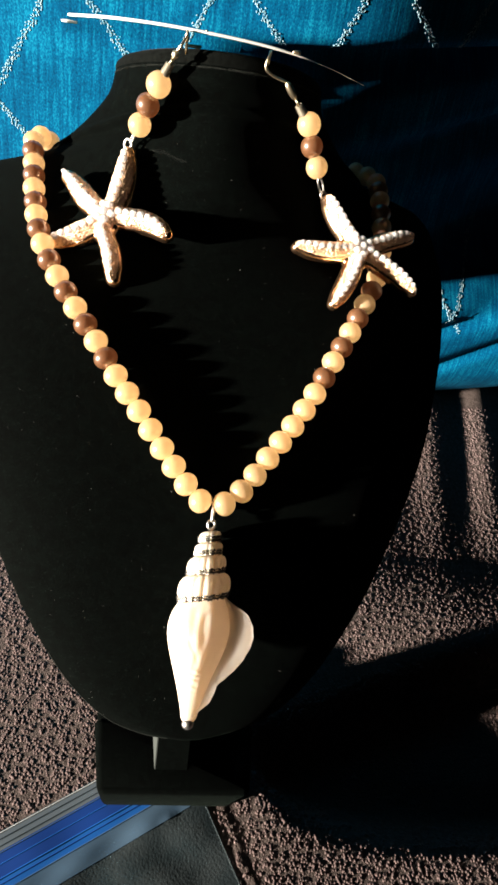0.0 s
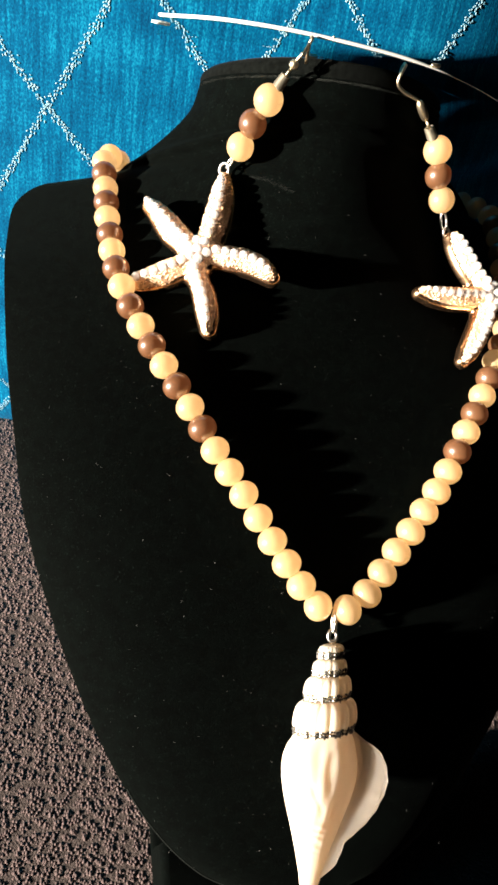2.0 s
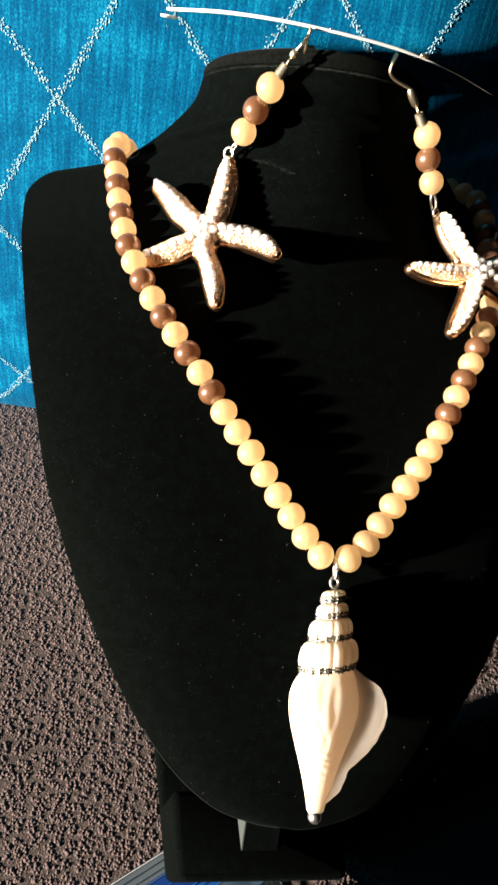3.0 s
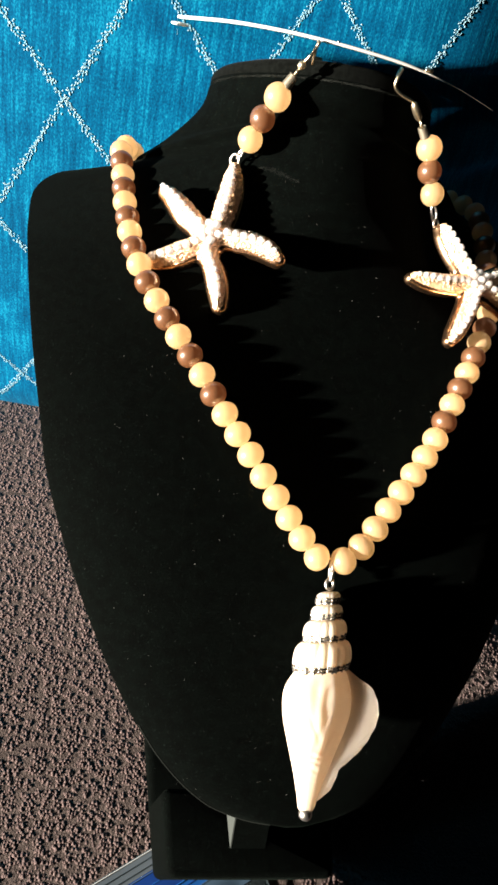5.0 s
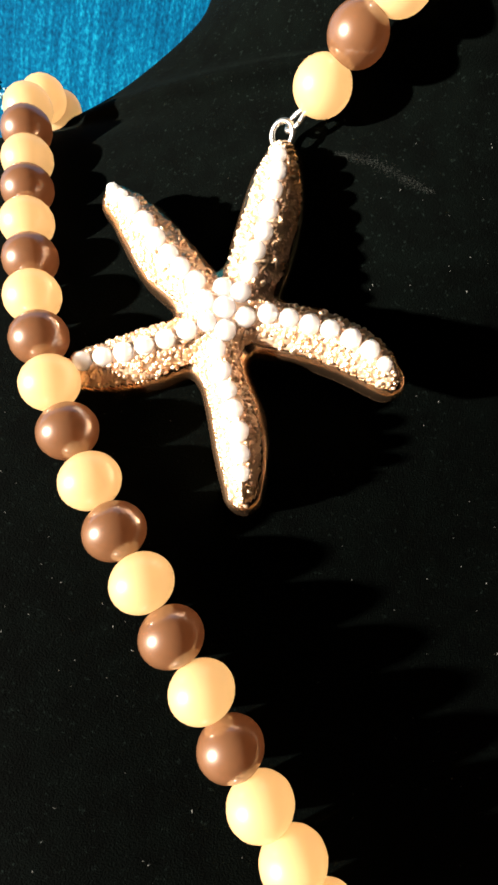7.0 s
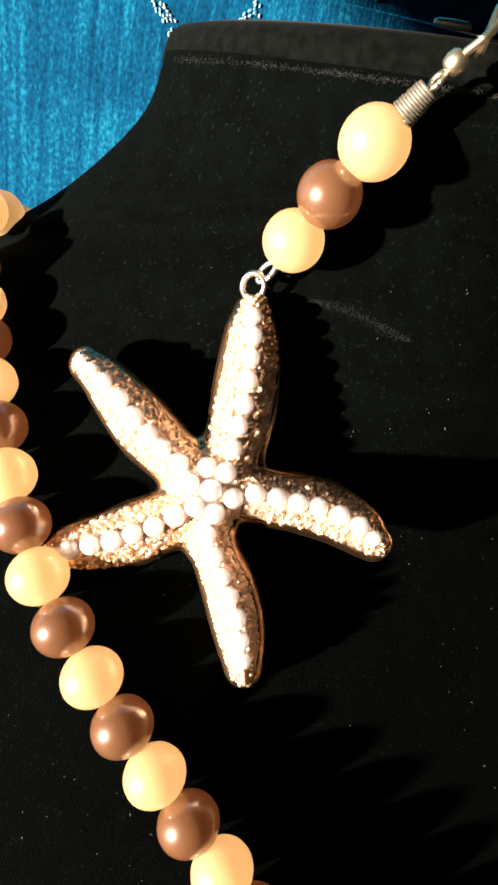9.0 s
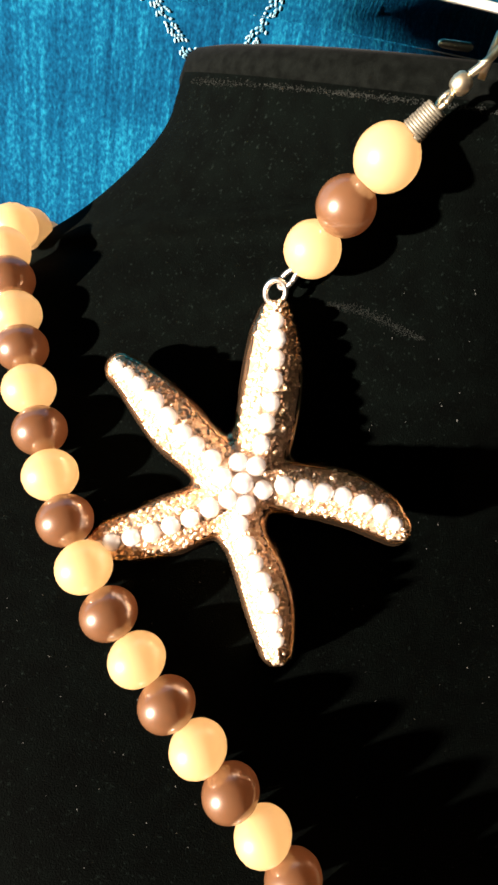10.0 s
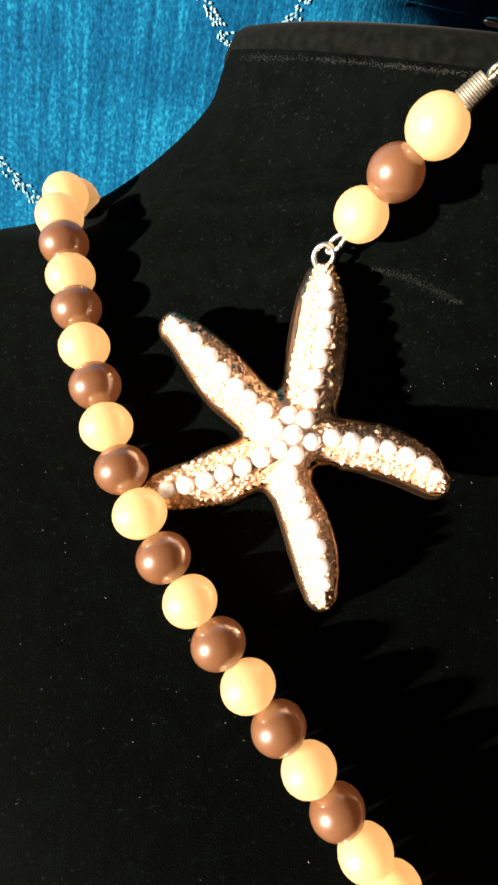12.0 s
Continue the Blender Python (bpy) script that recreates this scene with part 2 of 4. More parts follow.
def floor_height(x, y):
    """Soft rucks in the carpet beside the couch."""
    z = 0.0
    for x0, wide, high in ((0.245, 0.018, 0.0025), (0.305, 0.020, 0.004), (0.36, 0.022, 0.004)):
        near = 1 / (1 + math.exp(-(y - 0.27) / 0.03))
        z += high * near * math.exp(-((x - x0 - 0.12 * (y - 0.35)) / wide) ** 2)
    # the carpet falls away gently beside the couch
    z -= 0.094 * max(0, x - 0.11) * min(1, max(0, (y - 0.14) / 0.08))
    z -= 0.040 * max(0, x - 0.07) * min(1, max(0, (0.05 - y) / 0.04))
    # a hollow where the carpet sags beside the pedestal
    if x > 0.05:
        crest = 0.006 + 0.046 * math.exp(-(x - 0.056) / 0.038)
        far = 0.100 + 0.36 * (x - 0.10)
        near = 1 / (1 + math.exp(-(y - crest - 0.006) / 0.003))
        rise = min(1, max(0, (far - y) / 0.05))
        z -= 0.024 * min(1, (x - 0.05) / 0.02) * near * rise * rise * (3 - 2 * rise)
    return z


FX0, FX1, FY0, FY1 = -0.42, 0.50, -0.14, 0.56
nx, ny = 185, 141
verts = [(FX0 + (FX1 - FX0) * i / (nx - 1), FY0 + (FY1 - FY0) * j / (ny - 1), 0) for j in range(ny) for i in range(nx)]
verts = [(x, y, floor_height(x, y) + 0.00066) for x, y, _ in verts]
faces = grid_faces(ny, nx)
ring = [(WX0, WY0), (WX1, WY0), (WX1, WY1), (WX0, WY1)]
inner = [0, nx - 1, ny * nx - 1, (ny - 1) * nx]
base = len(verts)
verts += [(x, y, 0.00066) for x, y in ring]
for k in range(4):
    faces.append((base + k, base + (k + 1) % 4, inner[(k + 1) % 4], inner[k]))
carpet = tagged(mesh_ob("floor", verts, faces, CARPET_BACK), "brown cut-pile carpet with soft rucks", "carpet", kind="structure")


# ---- teal couch front ----
CREASE = 0.30
# pressed bands: heights where each begins, is full, ends; its start across, slope and curve
PRESSED = ((0.112, 0.150, 0.222, 0.240, 0.022, 0.26, 0.8), (0.220, 0.240, 0.262, 0.272, 0.022, 0.18, 0.3), (0.262, 0.274, 0.284, 0.296, -0.015, CREASE, 0.0))


def couch_y(x, z):
    q = z - 0.068
    y = 0.34 + 0.1414 * q + 0.85 * q * q if z < 0.36 else 0.34 + 0.1414 * 0.292 + 0.85 * 0.292**2 + (z - 0.36) * 0.62
    if z < 0.05:
        y += 1.6 * (0.05 - z) ** 1.4
    y += 0.006 * math.sin(9 * x + 1.0) * math.sin(7 * z)
    # the cushion is pressed in behind the bust, with a crease under its upper roll
    for z0, z1, z2, z3, x0, slope, more in PRESSED:
        if slope == CREASE:
            tilt = 0.2 * max(0, 0.06 - x)
            z0, z1 = z0 + tilt, z1 + tilt
        rise, fall = min(1, max(0, (z - z0) / (z1 - z0))), min(1, max(0, (z - z2) / (z3 - z2)))
        share = rise * rise * (3 - 2 * rise) * (1 - fall * fall * (3 - 2 * fall))
        if share:
            y += share * (slope * max(0, x - x0) + more * max(0, x - 0.05) ** 2)
    above = min(1, max(0, (z - 0.195) / 0.05))
    y += 0.60 * above * above * (3 - 2 * above) * max(0, x - 0.03) ** 2
    return y + couch_fold(x, z) + 0.16 * (x + 0.03) ** 2 + 0.12 * max(0, x + 0.10) ** 2 * min(1, max(0, (z - 0.10) / 0.12)) - 0.003


def couch_fold(x, z):
    side = 1 / (1 + math.exp(-(x - 0.13) / 0.030))
    out = 0.0
    for z0, tilt, wide, deep in ((0.105, 0.32, 0.006, 0.005), (0.060, 0.45, 0.007, 0.004)):
        out += deep * math.exp(-((z - z0 - tilt * (x - 0.22)) / wide) ** 2)
    return side * (out + 0.026) + 0.10 * max(0, x - 0.12) * min(1, max(0, (0.20 - z) / 0.03))


couch = empty("couch", "teal chenille couch with a pale stitched diamond pattern", "couch")
cols, rows = 170, 150
verts = []
for j in range(rows):
    z = -0.015 + 0.737 * (j / (rows - 1)) ** 1.15
    for i in range(cols):
        x = -0.75 + 1.5 * i / (cols - 1)
        verts.append((x, couch_y(x, z), z))
faces = grid_faces(rows, cols)
top = [(x, y + 0.35, z + 0.02) for x, y, z in verts[-cols:]]
bottom = [(x, y + 0.30, z) for x, y, z in verts[:cols]]
base = len(verts)
verts += top + bottom
for i in range(cols - 1):
    faces.append(((rows - 1) * cols + i, (rows - 1) * cols + i + 1, base + i + 1, base + i))
    faces.append((base + cols + i, base + cols + i + 1, i + 1, i))
mesh_ob("upholstery", verts, faces, TEAL, couch)
rng = random.Random(5)
pieces = []


def stitch(x, z, dx, dz):
    """One short plump thread on the couch front, along (dx, dz)."""
    n = Vector((0, -0.93, 0.36))
    pa = Vector((x - dx, couch_y(x - dx, z - dz), z - dz))
    pb = Vector((x + dx, couch_y(x + dx, z + dz), z + dz))
    mid = (pa + pb) / 2
    w = (pb - pa).cross(n).normalized() * 0.00036
    ring = [mid + (pa - mid) * 0.55, mid + (pb - mid) * 0.55]
    up = n * 0.00022
    verts = [pa, pb] + [q + o for q in ring for o in (w, 0.6 * w + up, -0.6 * w + up, -w)]
    return verts, [(0, 2, 3), (0, 3, 4), (0, 4, 5), (2, 6, 7, 3), (3, 7, 8, 4), (4, 8, 9, 5), (1, 7, 6), (1, 8, 7), (1, 9, 8)]


A0 = (-0.1434, 0.248)
E1, E2 = (0.0968, 0.0118), (-0.0150, 0.118)
for k in range(-6, 8):
    for sense in (1, -1):
        ux, uz = E1[0] / 2 * sense + E2[0] / 2, E1[1] / 2 * sense + E2[1] / 2
        ln = math.hypot(ux, uz)
        x0, z0 = A0[0] + k * E1[0], A0[1] + k * E1[1]
        px, pz = -uz / ln, ux / ln
        for m in range(-740, 950):
            t = m * 0.00105 / ln
            x, z = x0 + ux * t, z0 + uz * t
            # the pattern is lost in the pressed folds
            if not (-0.40 < x < 0.42 and 0.03 < z < 0.50) or (x > 0.03 and 0.15 < z < 0.286) or (x > 0.10 and z < 0.10):
                continue
            for row in (-1, 0, 1):
                if rng.random() < 0.12:
                    continue
                o = row * 0.00105 + rng.gauss(0, 0.00066)
                along = (0.0006 if row else 0.0) + rng.gauss(0, 0.00066)
                ang = (0.55 if row < 0 else -0.55 if row > 0 else 0.1) + rng.gauss(0, 0.18)
                cx, cz = ux / ln * math.cos(ang) + px * math.sin(ang), uz / ln * math.cos(ang) + pz * math.sin(ang)
                size = rng.uniform(0.00055, 0.00078)
                pieces.append(stitch(x + px * o + ux / ln * along, z + pz * o + uz / ln * along, cx * size, cz * size))
v, f = merge(pieces)
tagged(mesh_ob("stitching", v, f, STITCH, couch, "pale blue diamond stitching"), kind="stuff")

# ---- the display bust ----
S, U, N = Vector((0.9986, 0.053, 0.003)), Vector((-0.0488, 0.8947, 0.444)), Vector((0.0209, -0.4435, 0.896))
O = Vector((0.004, 0.1381, 0.2145))


def at(s, u, n):
    """A place given across, up and off the chest of the bust."""
    return O + S * s + U * u + N * n


# row: height along the chest, crown height, half width, edge's u and n, bulge power, roundness, back depth u and n
BUST = [
    (0.0, -0.11, -0.0165, 0.0062, -0.1101, -0.0185, 5.0, 0.3, 0.0, -0.012),
    (0.5, -0.107, -0.0155, 0.0224, -0.1073, -0.02, 5.0, 0.3, 0.002, -0.013),
    (1.0, -0.1, -0.0135, 0.0389, -0.1007, -0.0207, 5.0, 0.3, 0.003, -0.015),
    (2.0, -0.085, -0.011, 0.0576, -0.085, -0.0219, 5.0, 0.3, 0.003, -0.016),
    (3.0, -0.064, -0.0075, 0.0734, -0.0637, -0.0217, 5.0, 0.3, 0.003, -0.017),
    (4.0, -0.041, -0.004, 0.0865, -0.0402, -0.0201, 5.0, 0.3, 0.003, -0.018),
    (5.0, -0.008, -0.0003, 0.1018, -0.007, -0.0201, 5.0, 0.3, 0.003, -0.019),
    (6.0, 0.027, 0.0, 0.1144, 0.0278, -0.0196, 4.5, 0.3, 0.003, -0.02),
    (7.0, 0.056, -0.003, 0.1211, 0.057, -0.0201, 4.0, 0.3, 0.003, -0.02),
    (8.0, 0.09, -0.0065, 0.1286, 0.0913, -0.0254, 2.9, 0.2, 0.003, -0.03),
    (9.0, 0.1237, -0.006, 0.1366, 0.1332, -0.0401, 1.6959, 0.0, 0.005, -0.042),
    (10.0, 0.1453, -0.004, 0.1416, 0.1606, -0.0584, 1.6143, 0.0, 0.0081, -0.0559),
    (11.0, 0.1574, 0.0026, 0.1418, 0.1829, -0.0697, 1.3, 0.0, 0.0122, -0.0658),
    (12.0, 0.1723, 0.0074, 0.1302, 0.1955, -0.0715, 1.3, 0.0, 0.0164, -0.0675),
    (13.0, 0.1848, 0.0095, 0.1091, 0.1995, -0.07, 1.4555, 0.0, 0.015, -0.0489),
    (14.0, 0.1895, 0.0126, 0.0937, 0.2015, -0.0596, 1.7554, 0.1242, 0.0144, -0.0474),
    (15.0, 0.1915, 0.0143, 0.077, 0.2099, -0.0498, 1.5988, 0.2703, 0.0155, -0.0448),
    (16.0, 0.194, 0.0218, 0.0616, 0.2235, -0.0403, 1.8609, 0.7539, -0.0006, -0.0339),
    (17.0, 0.201, 0.0251, 0.057, 0.2347, -0.0322, 2.0975, 0.9234, 0.0022, -0.0263),
]


def lean_of(q):
    """The chest leans a little to one side towards its lower end."""
    return -0.0048 * max(0.0, 1 - q / 10)


def bust_front(q, x):
    """A place on the front of row q, x from -1 to 1 across; in chest terms."""
    u0, n0, w, ue, ne, p, m, _, _ = spline(BUST, q)
    a = min(abs(x), 1.0)
    g = (1 - m) * ((a * a + 0.0144) ** (p / 2) - 0.12**p) / (1.0144 ** (p / 2) - 0.12**p) + m * (1 - math.sqrt(max(0.0, 1 - a * a)))
    return lean_of(q) + w * x, u0 + (ue - u0) * g, n0 + (ne - n0) * g


def bust_loop(q, lift=0.0, shrink=1.0, count=64):
    u0, n0, w, ue, ne, p, m, bu, bn = spline(BUST, q)
    loop = []
    for k in range(count + 1):
        s, u, n = bust_front(q, math.sin(math.pi / 2 * (2 * k / count - 1)))
        loop.append(at(s * shrink, u + 0.866 * lift, n + 0.5 * lift))
    for k in range(1, 32):
        a = math.pi * k / 32
        loop.append(at(lean_of(q) + w * shrink * math.cos(a), ue + bu * math.sin(a) ** 0.6 + 0.866 * lift, ne + bn * math.sin(a) ** 0.6 + 0.5 * lift))
    return loop


bust = empty("display_bust", "black velvet necklace display bust standing on the carpet", "jewellery bust")
loops = [bust_loop(q * 17 / 90) for q in range(91)]
v, f = loft(loops)
mesh_ob("torso", v, f, VELVET, bust)
loops = [bust_loop(17, -0.0004, 0.985), bust_loop(17, 0.0, 1.001), bust_loop(17, 0.0015, 1.004), bust_loop(17, 0.0035, 0.992), bust_loop(17, 0.0052, 0.955),
         bust_loop(17, 0.0060, 0.90), bust_loop(17, 0.0056, 0.5)]
v, f = loft(loops)
mesh_ob("neck_hem", v, f, HEM, bust, "folded velvet hem round the neck")


def rounded_block(x0, x1, y0, y1, z0, z1, r, seg=6):
    """A block with rounded upright corners and softened top edge."""
    def loop(z, inset):
        pts = []
        rr = max(r - inset, 0.001)
        for cx, cy, a0 in ((x1 - r, y1 - r, 0), (x0 + r, y1 - r, 90), (x0 + r, y0 + r, 180), (x1 - r, y0 + r, 270)):
            for k in range(seg + 1):
                a = radians(a0 + 90 * k / seg)
                pts.append((cx + rr * math.cos(a), cy + rr * math.sin(a), z))
        return pts
    return loft([loop(z0 - 0.001, 0), loop(z0 + 0.004, 0), loop(z1 - 0.003, 0), loop(z1 - 0.001, 0.001), loop(z1, 0.003)])


def flare(v):
    """The pedestal widens towards its back."""
    return [Vector((x * (1 + (4.4 if x < 0 else 1.6) * (y - 0.024)), y, z)) for x, y, z in v]


v, f = rounded_block(-0.038, 0.044, 0.030, 0.068, 0.0, 0.078, 0.004)
mesh_ob("pedestal", flare(v), f, VELVET, bust, "black velvet pedestal block")
v, f = rounded_block(-0.038, 0.044, 0.060, 0.112, 0.0, 0.012, 0.004)
mesh_ob("foot", flare(v), f, VELVET, bust, "low velvet foot behind the pedestal")
# a leaning post joins the block to the chest
prof_post = ((0.0418, 0.0775), (0.105, 0.141), (0.105, 0.185), (0.125, 0.185), (0.064, 0.0775))
v = [(x, y, z) for x in (-0.0085, 0.0088) for y, z in prof_post]
post = mesh_ob("post", v, [(0, 1, 2, 3, 4), (9, 8, 7, 6, 5)] + [(k, 5 + k, 5 + (k + 1) % 5, (k + 1) % 5) for k in range(5)], VELVET, bust, "velvet-covered leaning post", smooth=False)
v = [(-0.0092, 0.0424, 0.0783), (-0.0092, 0.066, 0.1019), (-0.0117, 0.062, 0.0783), (-0.0086, 0.0424, 0.0783), (-0.0086, 0.066, 0.1019), (-0.0086, 0.062, 0.0783)]
mesh_ob("post_side", v, [(0, 1, 2), (3, 5, 4), (0, 3, 4, 1), (1, 4, 5, 2), (2, 5, 3, 0)], GREY, post, "bare grey plastic side", smooth=False)
line = [at(*bust_front(0.1 + 2.6 * k / 40, -0.985)) for k in range(41)]
mesh_ob("piping", *tube(line, 0.0004, 6), PIPING, bust, "worn grey piping on the lower edge")


def surface(s, u):
    """Height of the chest at (s, u), by search along the rows."""
    lo, hi = 0.0, 17.0
    for _ in range(30):
        mid = (lo + hi) / 2
        w = spline(BUST, mid)[2]
        if bust_front(mid, max(-1, min(1, (s - lean_of(mid)) / w)))[1] < u:
            lo = mid
        else:
            hi = mid
    w = spline(BUST, lo)[2]
    return bust_front(lo, max(-1, min(1, (s - lean_of(lo)) / w)))[2]


rng = random.Random(11)
pieces = []


def speck(s0, u0, size, stretch=1.0):
    p = at(s0, u0, surface(s0, u0) + 0.0003)
    a = rng.uniform(0, 6.3)
    w = (math.cos(a) * S + math.sin(a) * U) * size * stretch
    x = (-math.sin(a) * S + math.cos(a) * U) * size * 0.5
    return [p - w, p + w, p + x, p - x, p + N * size * 0.5], [(0, 2, 4), (2, 1, 4), (1, 3, 4), (3, 0, 4)]


for k in range(1150):
    s0, u0 = rng.uniform(-0.125, 0.125), rng.uniform(-0.10, 0.195)
    if abs(s0) > 0.85 * min(0.13, 0.06 + 0.9 * (u0 + 0.105)) or (u0 > 0.15 and abs(s0) > 0.06):
        continue
    pieces.append(speck(s0, u0, rng.choice((0.00008, 0.0001, 0.00012, 0.00014, 0.0002)), rng.choice((1, 1, 1.3, 1.8))))
tagged(mesh_ob("lint", *merge(pieces), LINT, bust, "pale lint specks", smooth=False), kind="stuff")
pieces = []
for k in range(5200):
    x = rng.uniform(-0.99, 0.99)
    if rng.random() > 0.62 + 0.3 * math.sin(31 * x) * math.sin(13 * x + 1):
        continue
    s0, u0, n0 = bust_front(16.84 + rng.gauss(0, 0.03), x)
    p = at(s0, u0, n0) + N * 0.0003
    size = rng.uniform(0.00005, 0.00011)
    w, x = S * size * 1.8, (U + N).normalized() * size
    pieces.append(([p - w, p + w, p + x, p - x, p + N * size], [(0, 2, 4), (2, 1, 4), (1, 3, 4), (3, 0, 4)]))
for k in range(1000):
    t = rng.random()
    edge = 0.35 + 0.65 * math.sin(math.pi * t)
    pieces.append(speck(-0.0362 + 0.0176 * t + rng.gauss(0, 0.0002), 0.1737 - 0.0076 * t + 0.0005 * math.sin(5 * t) + rng.gauss(0, 0.00066) * edge, rng.uniform(0.00004, 0.00008), 1.8))
tagged(mesh_ob("worn_nap", *merge(pieces), HAZE, bust, "greyish worn nap on seam and chest", smooth=False), kind="stuff")

# ---- necklace ----
LEFT = [(-1, -0.0985, 0.1985, -0.0440), (0, -0.0985, 0.1920, -0.0395), (1, -0.0978, 0.1846, -0.0362), (2, -0.0967, 0.1767, -0.0345), (3, -0.0957, 0.1688, -0.0322), (4, -0.0946, 0.1598, -0.0289), (5, -0.0928, 0.1508, -0.0256), (6, -0.0912, 0.1417, -0.0215), (8, -0.0859, 0.1238, -0.0147), (10, -0.0773, 0.1063, -0.0099),
        (12, -0.0674, 0.0897, -0.0051), (14, -0.0567, 0.0731, -0.0015), (16, -0.0467, 0.0566, 0.0017), (18, -0.0354, 0.0403, 0.0034), (20, -0.0242, 0.0235, 0.0045), (22, -0.0128, 0.0076, 0.0049), (23, -0.0060, 0.0002, 0.0042)]
RIGHT = [(0, 0.0049, -0.0008, 0.0058), (1, 0.0128, 0.0052, 0.0051), (3, 0.0249, 0.0210, 0.0043), (5, 0.0369, 0.0370, 0.0034), (7, 0.0479, 0.0536, 0.0021), (9, 0.0579, 0.0708, -0.0008), (11, 0.0680, 0.0878, -0.0049),
         (13, 0.0776, 0.1052, -0.0098), (15, 0.0862, 0.1226, -0.0146), (17, 0.0913, 0.1405, -0.0213), (19, 0.0943, 0.1586, -0.0285), (21, 0.0950, 0.1767, -0.0325), (23, 0.0966, 0.1935, -0.0422), (24, 0.0962, 0.2000, -0.0480)]
necklace = empty("necklace", "cream and brown pearl bead necklace draped on the black bust", "necklace")
beads = []
back = [(-0.0890, 0.2030, -0.0640), (-0.0930, 0.2025, -0.0545), (-0.0965, 0.2005, -0.0475)]
for p in back:
    beads.append((at(*p), CREAM))
for i in range(0, 24):
    beads.append((at(*spline(LEFT, i)), BROWN if i % 2 and i <= 15 else CREAM))
for j in range(0, 24):
    beads.append((at(*spline(RIGHT, j)), BROWN if j % 2 == 0 and j >= 8 else CREAM))
for p in ((0.0935, 0.2015, -0.0492), (0.0880, 0.2068, -0.0548)):
    beads.append((at(*p), CREAM))
for k, (p, mat) in enumerate(beads):
    way = beads[min(k + 1, len(beads) - 1)][0] - beads[max(k - 1, 0)][0]
    v, f = ball((0, 0, 0), 0.0056, axis=way, squash=0.92, hole=0.12)
    ob = mesh_ob("bead", v, f, mat, necklace)
    ob.location = p
v, f = tube([b[0] for b in beads], 0.0004, 6)
mesh_ob("cord", v, f, PALE_GOLD, necklace)

# ---- shell pendant, a part of the necklace ----
TOP, TIP = at(-0.0008, -0.0125, 0.0055), at(-0.0082, -0.0952, 0.0060)
AX = (TIP - TOP).normalized()
SIDE = (S - AX * S.dot(AX)).normalized()
OUT = SIDE.cross(AX).normalized()
if OUT.dot(N) < 0:
    OUT = -OUT


def shell_at(d, a, r, squash=1.0):
    """d metres down the shell's axis, turned by a from its side towards the viewer, r off the axis."""
    return TOP + AX * d + r * (math.cos(a) * SIDE + squash * math.sin(a) * OUT)


FOLD = [(0.026, 0.85), (0.031, 1.02), (0.036, 1.42), (0.0427, 1.62), (0.0502, 1.45), (0.0555, 1.36), (0.065, 1.28), (0.085, 1.2)]


def whorl_tilt(r, a):
    """The whorls wind down towards one side."""
    return -0.19 * r * math.cos(a)


def body_point(d, r, a):
    """The whelk's body: round, with a soft winding crease and growth ridges down its front."""
    fade = min(1, max(0, (d - 0.031) / 0.006)) * min(1, max(0, (0.074 - d) / 0.012))
    fold = spline(FOLD, d)[0]
    step = 1 / (1 + math.exp((a - fold) / 0.05))
    crease = fade * 0.070 * step * min(1, max(0, a / 0.9)) if a < 3 else 0.0
    second = 0.045 * math.exp(-((a - fold - 0.33 + 22 * (d - 0.051)) / 0.07) ** 2) * math.exp(-((d - 0.0515) / 0.005) ** 2)
    ridge = 0.034 * math.sin(2500 * d + 5 * a + math.sin(900 * d)) * math.exp(-((a - 1.55) / 0.3) ** 2) * min(1, max(0, (d - 0.057) / 0.004)) * min(1, max(0, (0.074 - d) / 0.006))
    knob = 0.05 * math.cos(5 * a + 0.6) * math.exp(-((d - 0.037) / 0.006) ** 2)
    flute = fade * 0.016 * math.sin(17 * (a - 11 * (d - 0.033)) + 1.5 * math.sin(160 * d)) * math.exp(-((a - fold - 0.15) / 0.5) ** 2)
    upper = min(1, max(0, (0.045 - d) / 0.016))
    return shell_at(d + upper * whorl_tilt(r, a), a, r * (1 - crease - second + ridge + knob + flute), 0.60)


def rib_share(a):
    """Rounded upright ribs between narrow grooves round a whorl."""
    return abs(math.sin(9 * a + 0.5 + 0.25 * math.sin(2 * a))) ** 0.6


BODY = [(0.0275, 0.0060), (0.0295, 0.0096), (0.0320, 0.0109), (0.0360, 0.0127), (0.0410, 0.0139), (0.0460, 0.0138), (0.0520, 0.0125), (0.0580, 0.0105),
        (0.0634, 0.0086), (0.0698, 0.0064), (0.0745, 0.0050), (0.0780, 0.0040), (0.0815, 0.0032), (0.0830, 0.0020)]
rows_b = [BODY[0][0] + (BODY[-1][0] - BODY[0][0]) * k / 110 for k in range(111)]
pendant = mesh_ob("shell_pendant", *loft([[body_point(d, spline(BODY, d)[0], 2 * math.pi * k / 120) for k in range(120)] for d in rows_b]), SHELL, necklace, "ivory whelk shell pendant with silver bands")
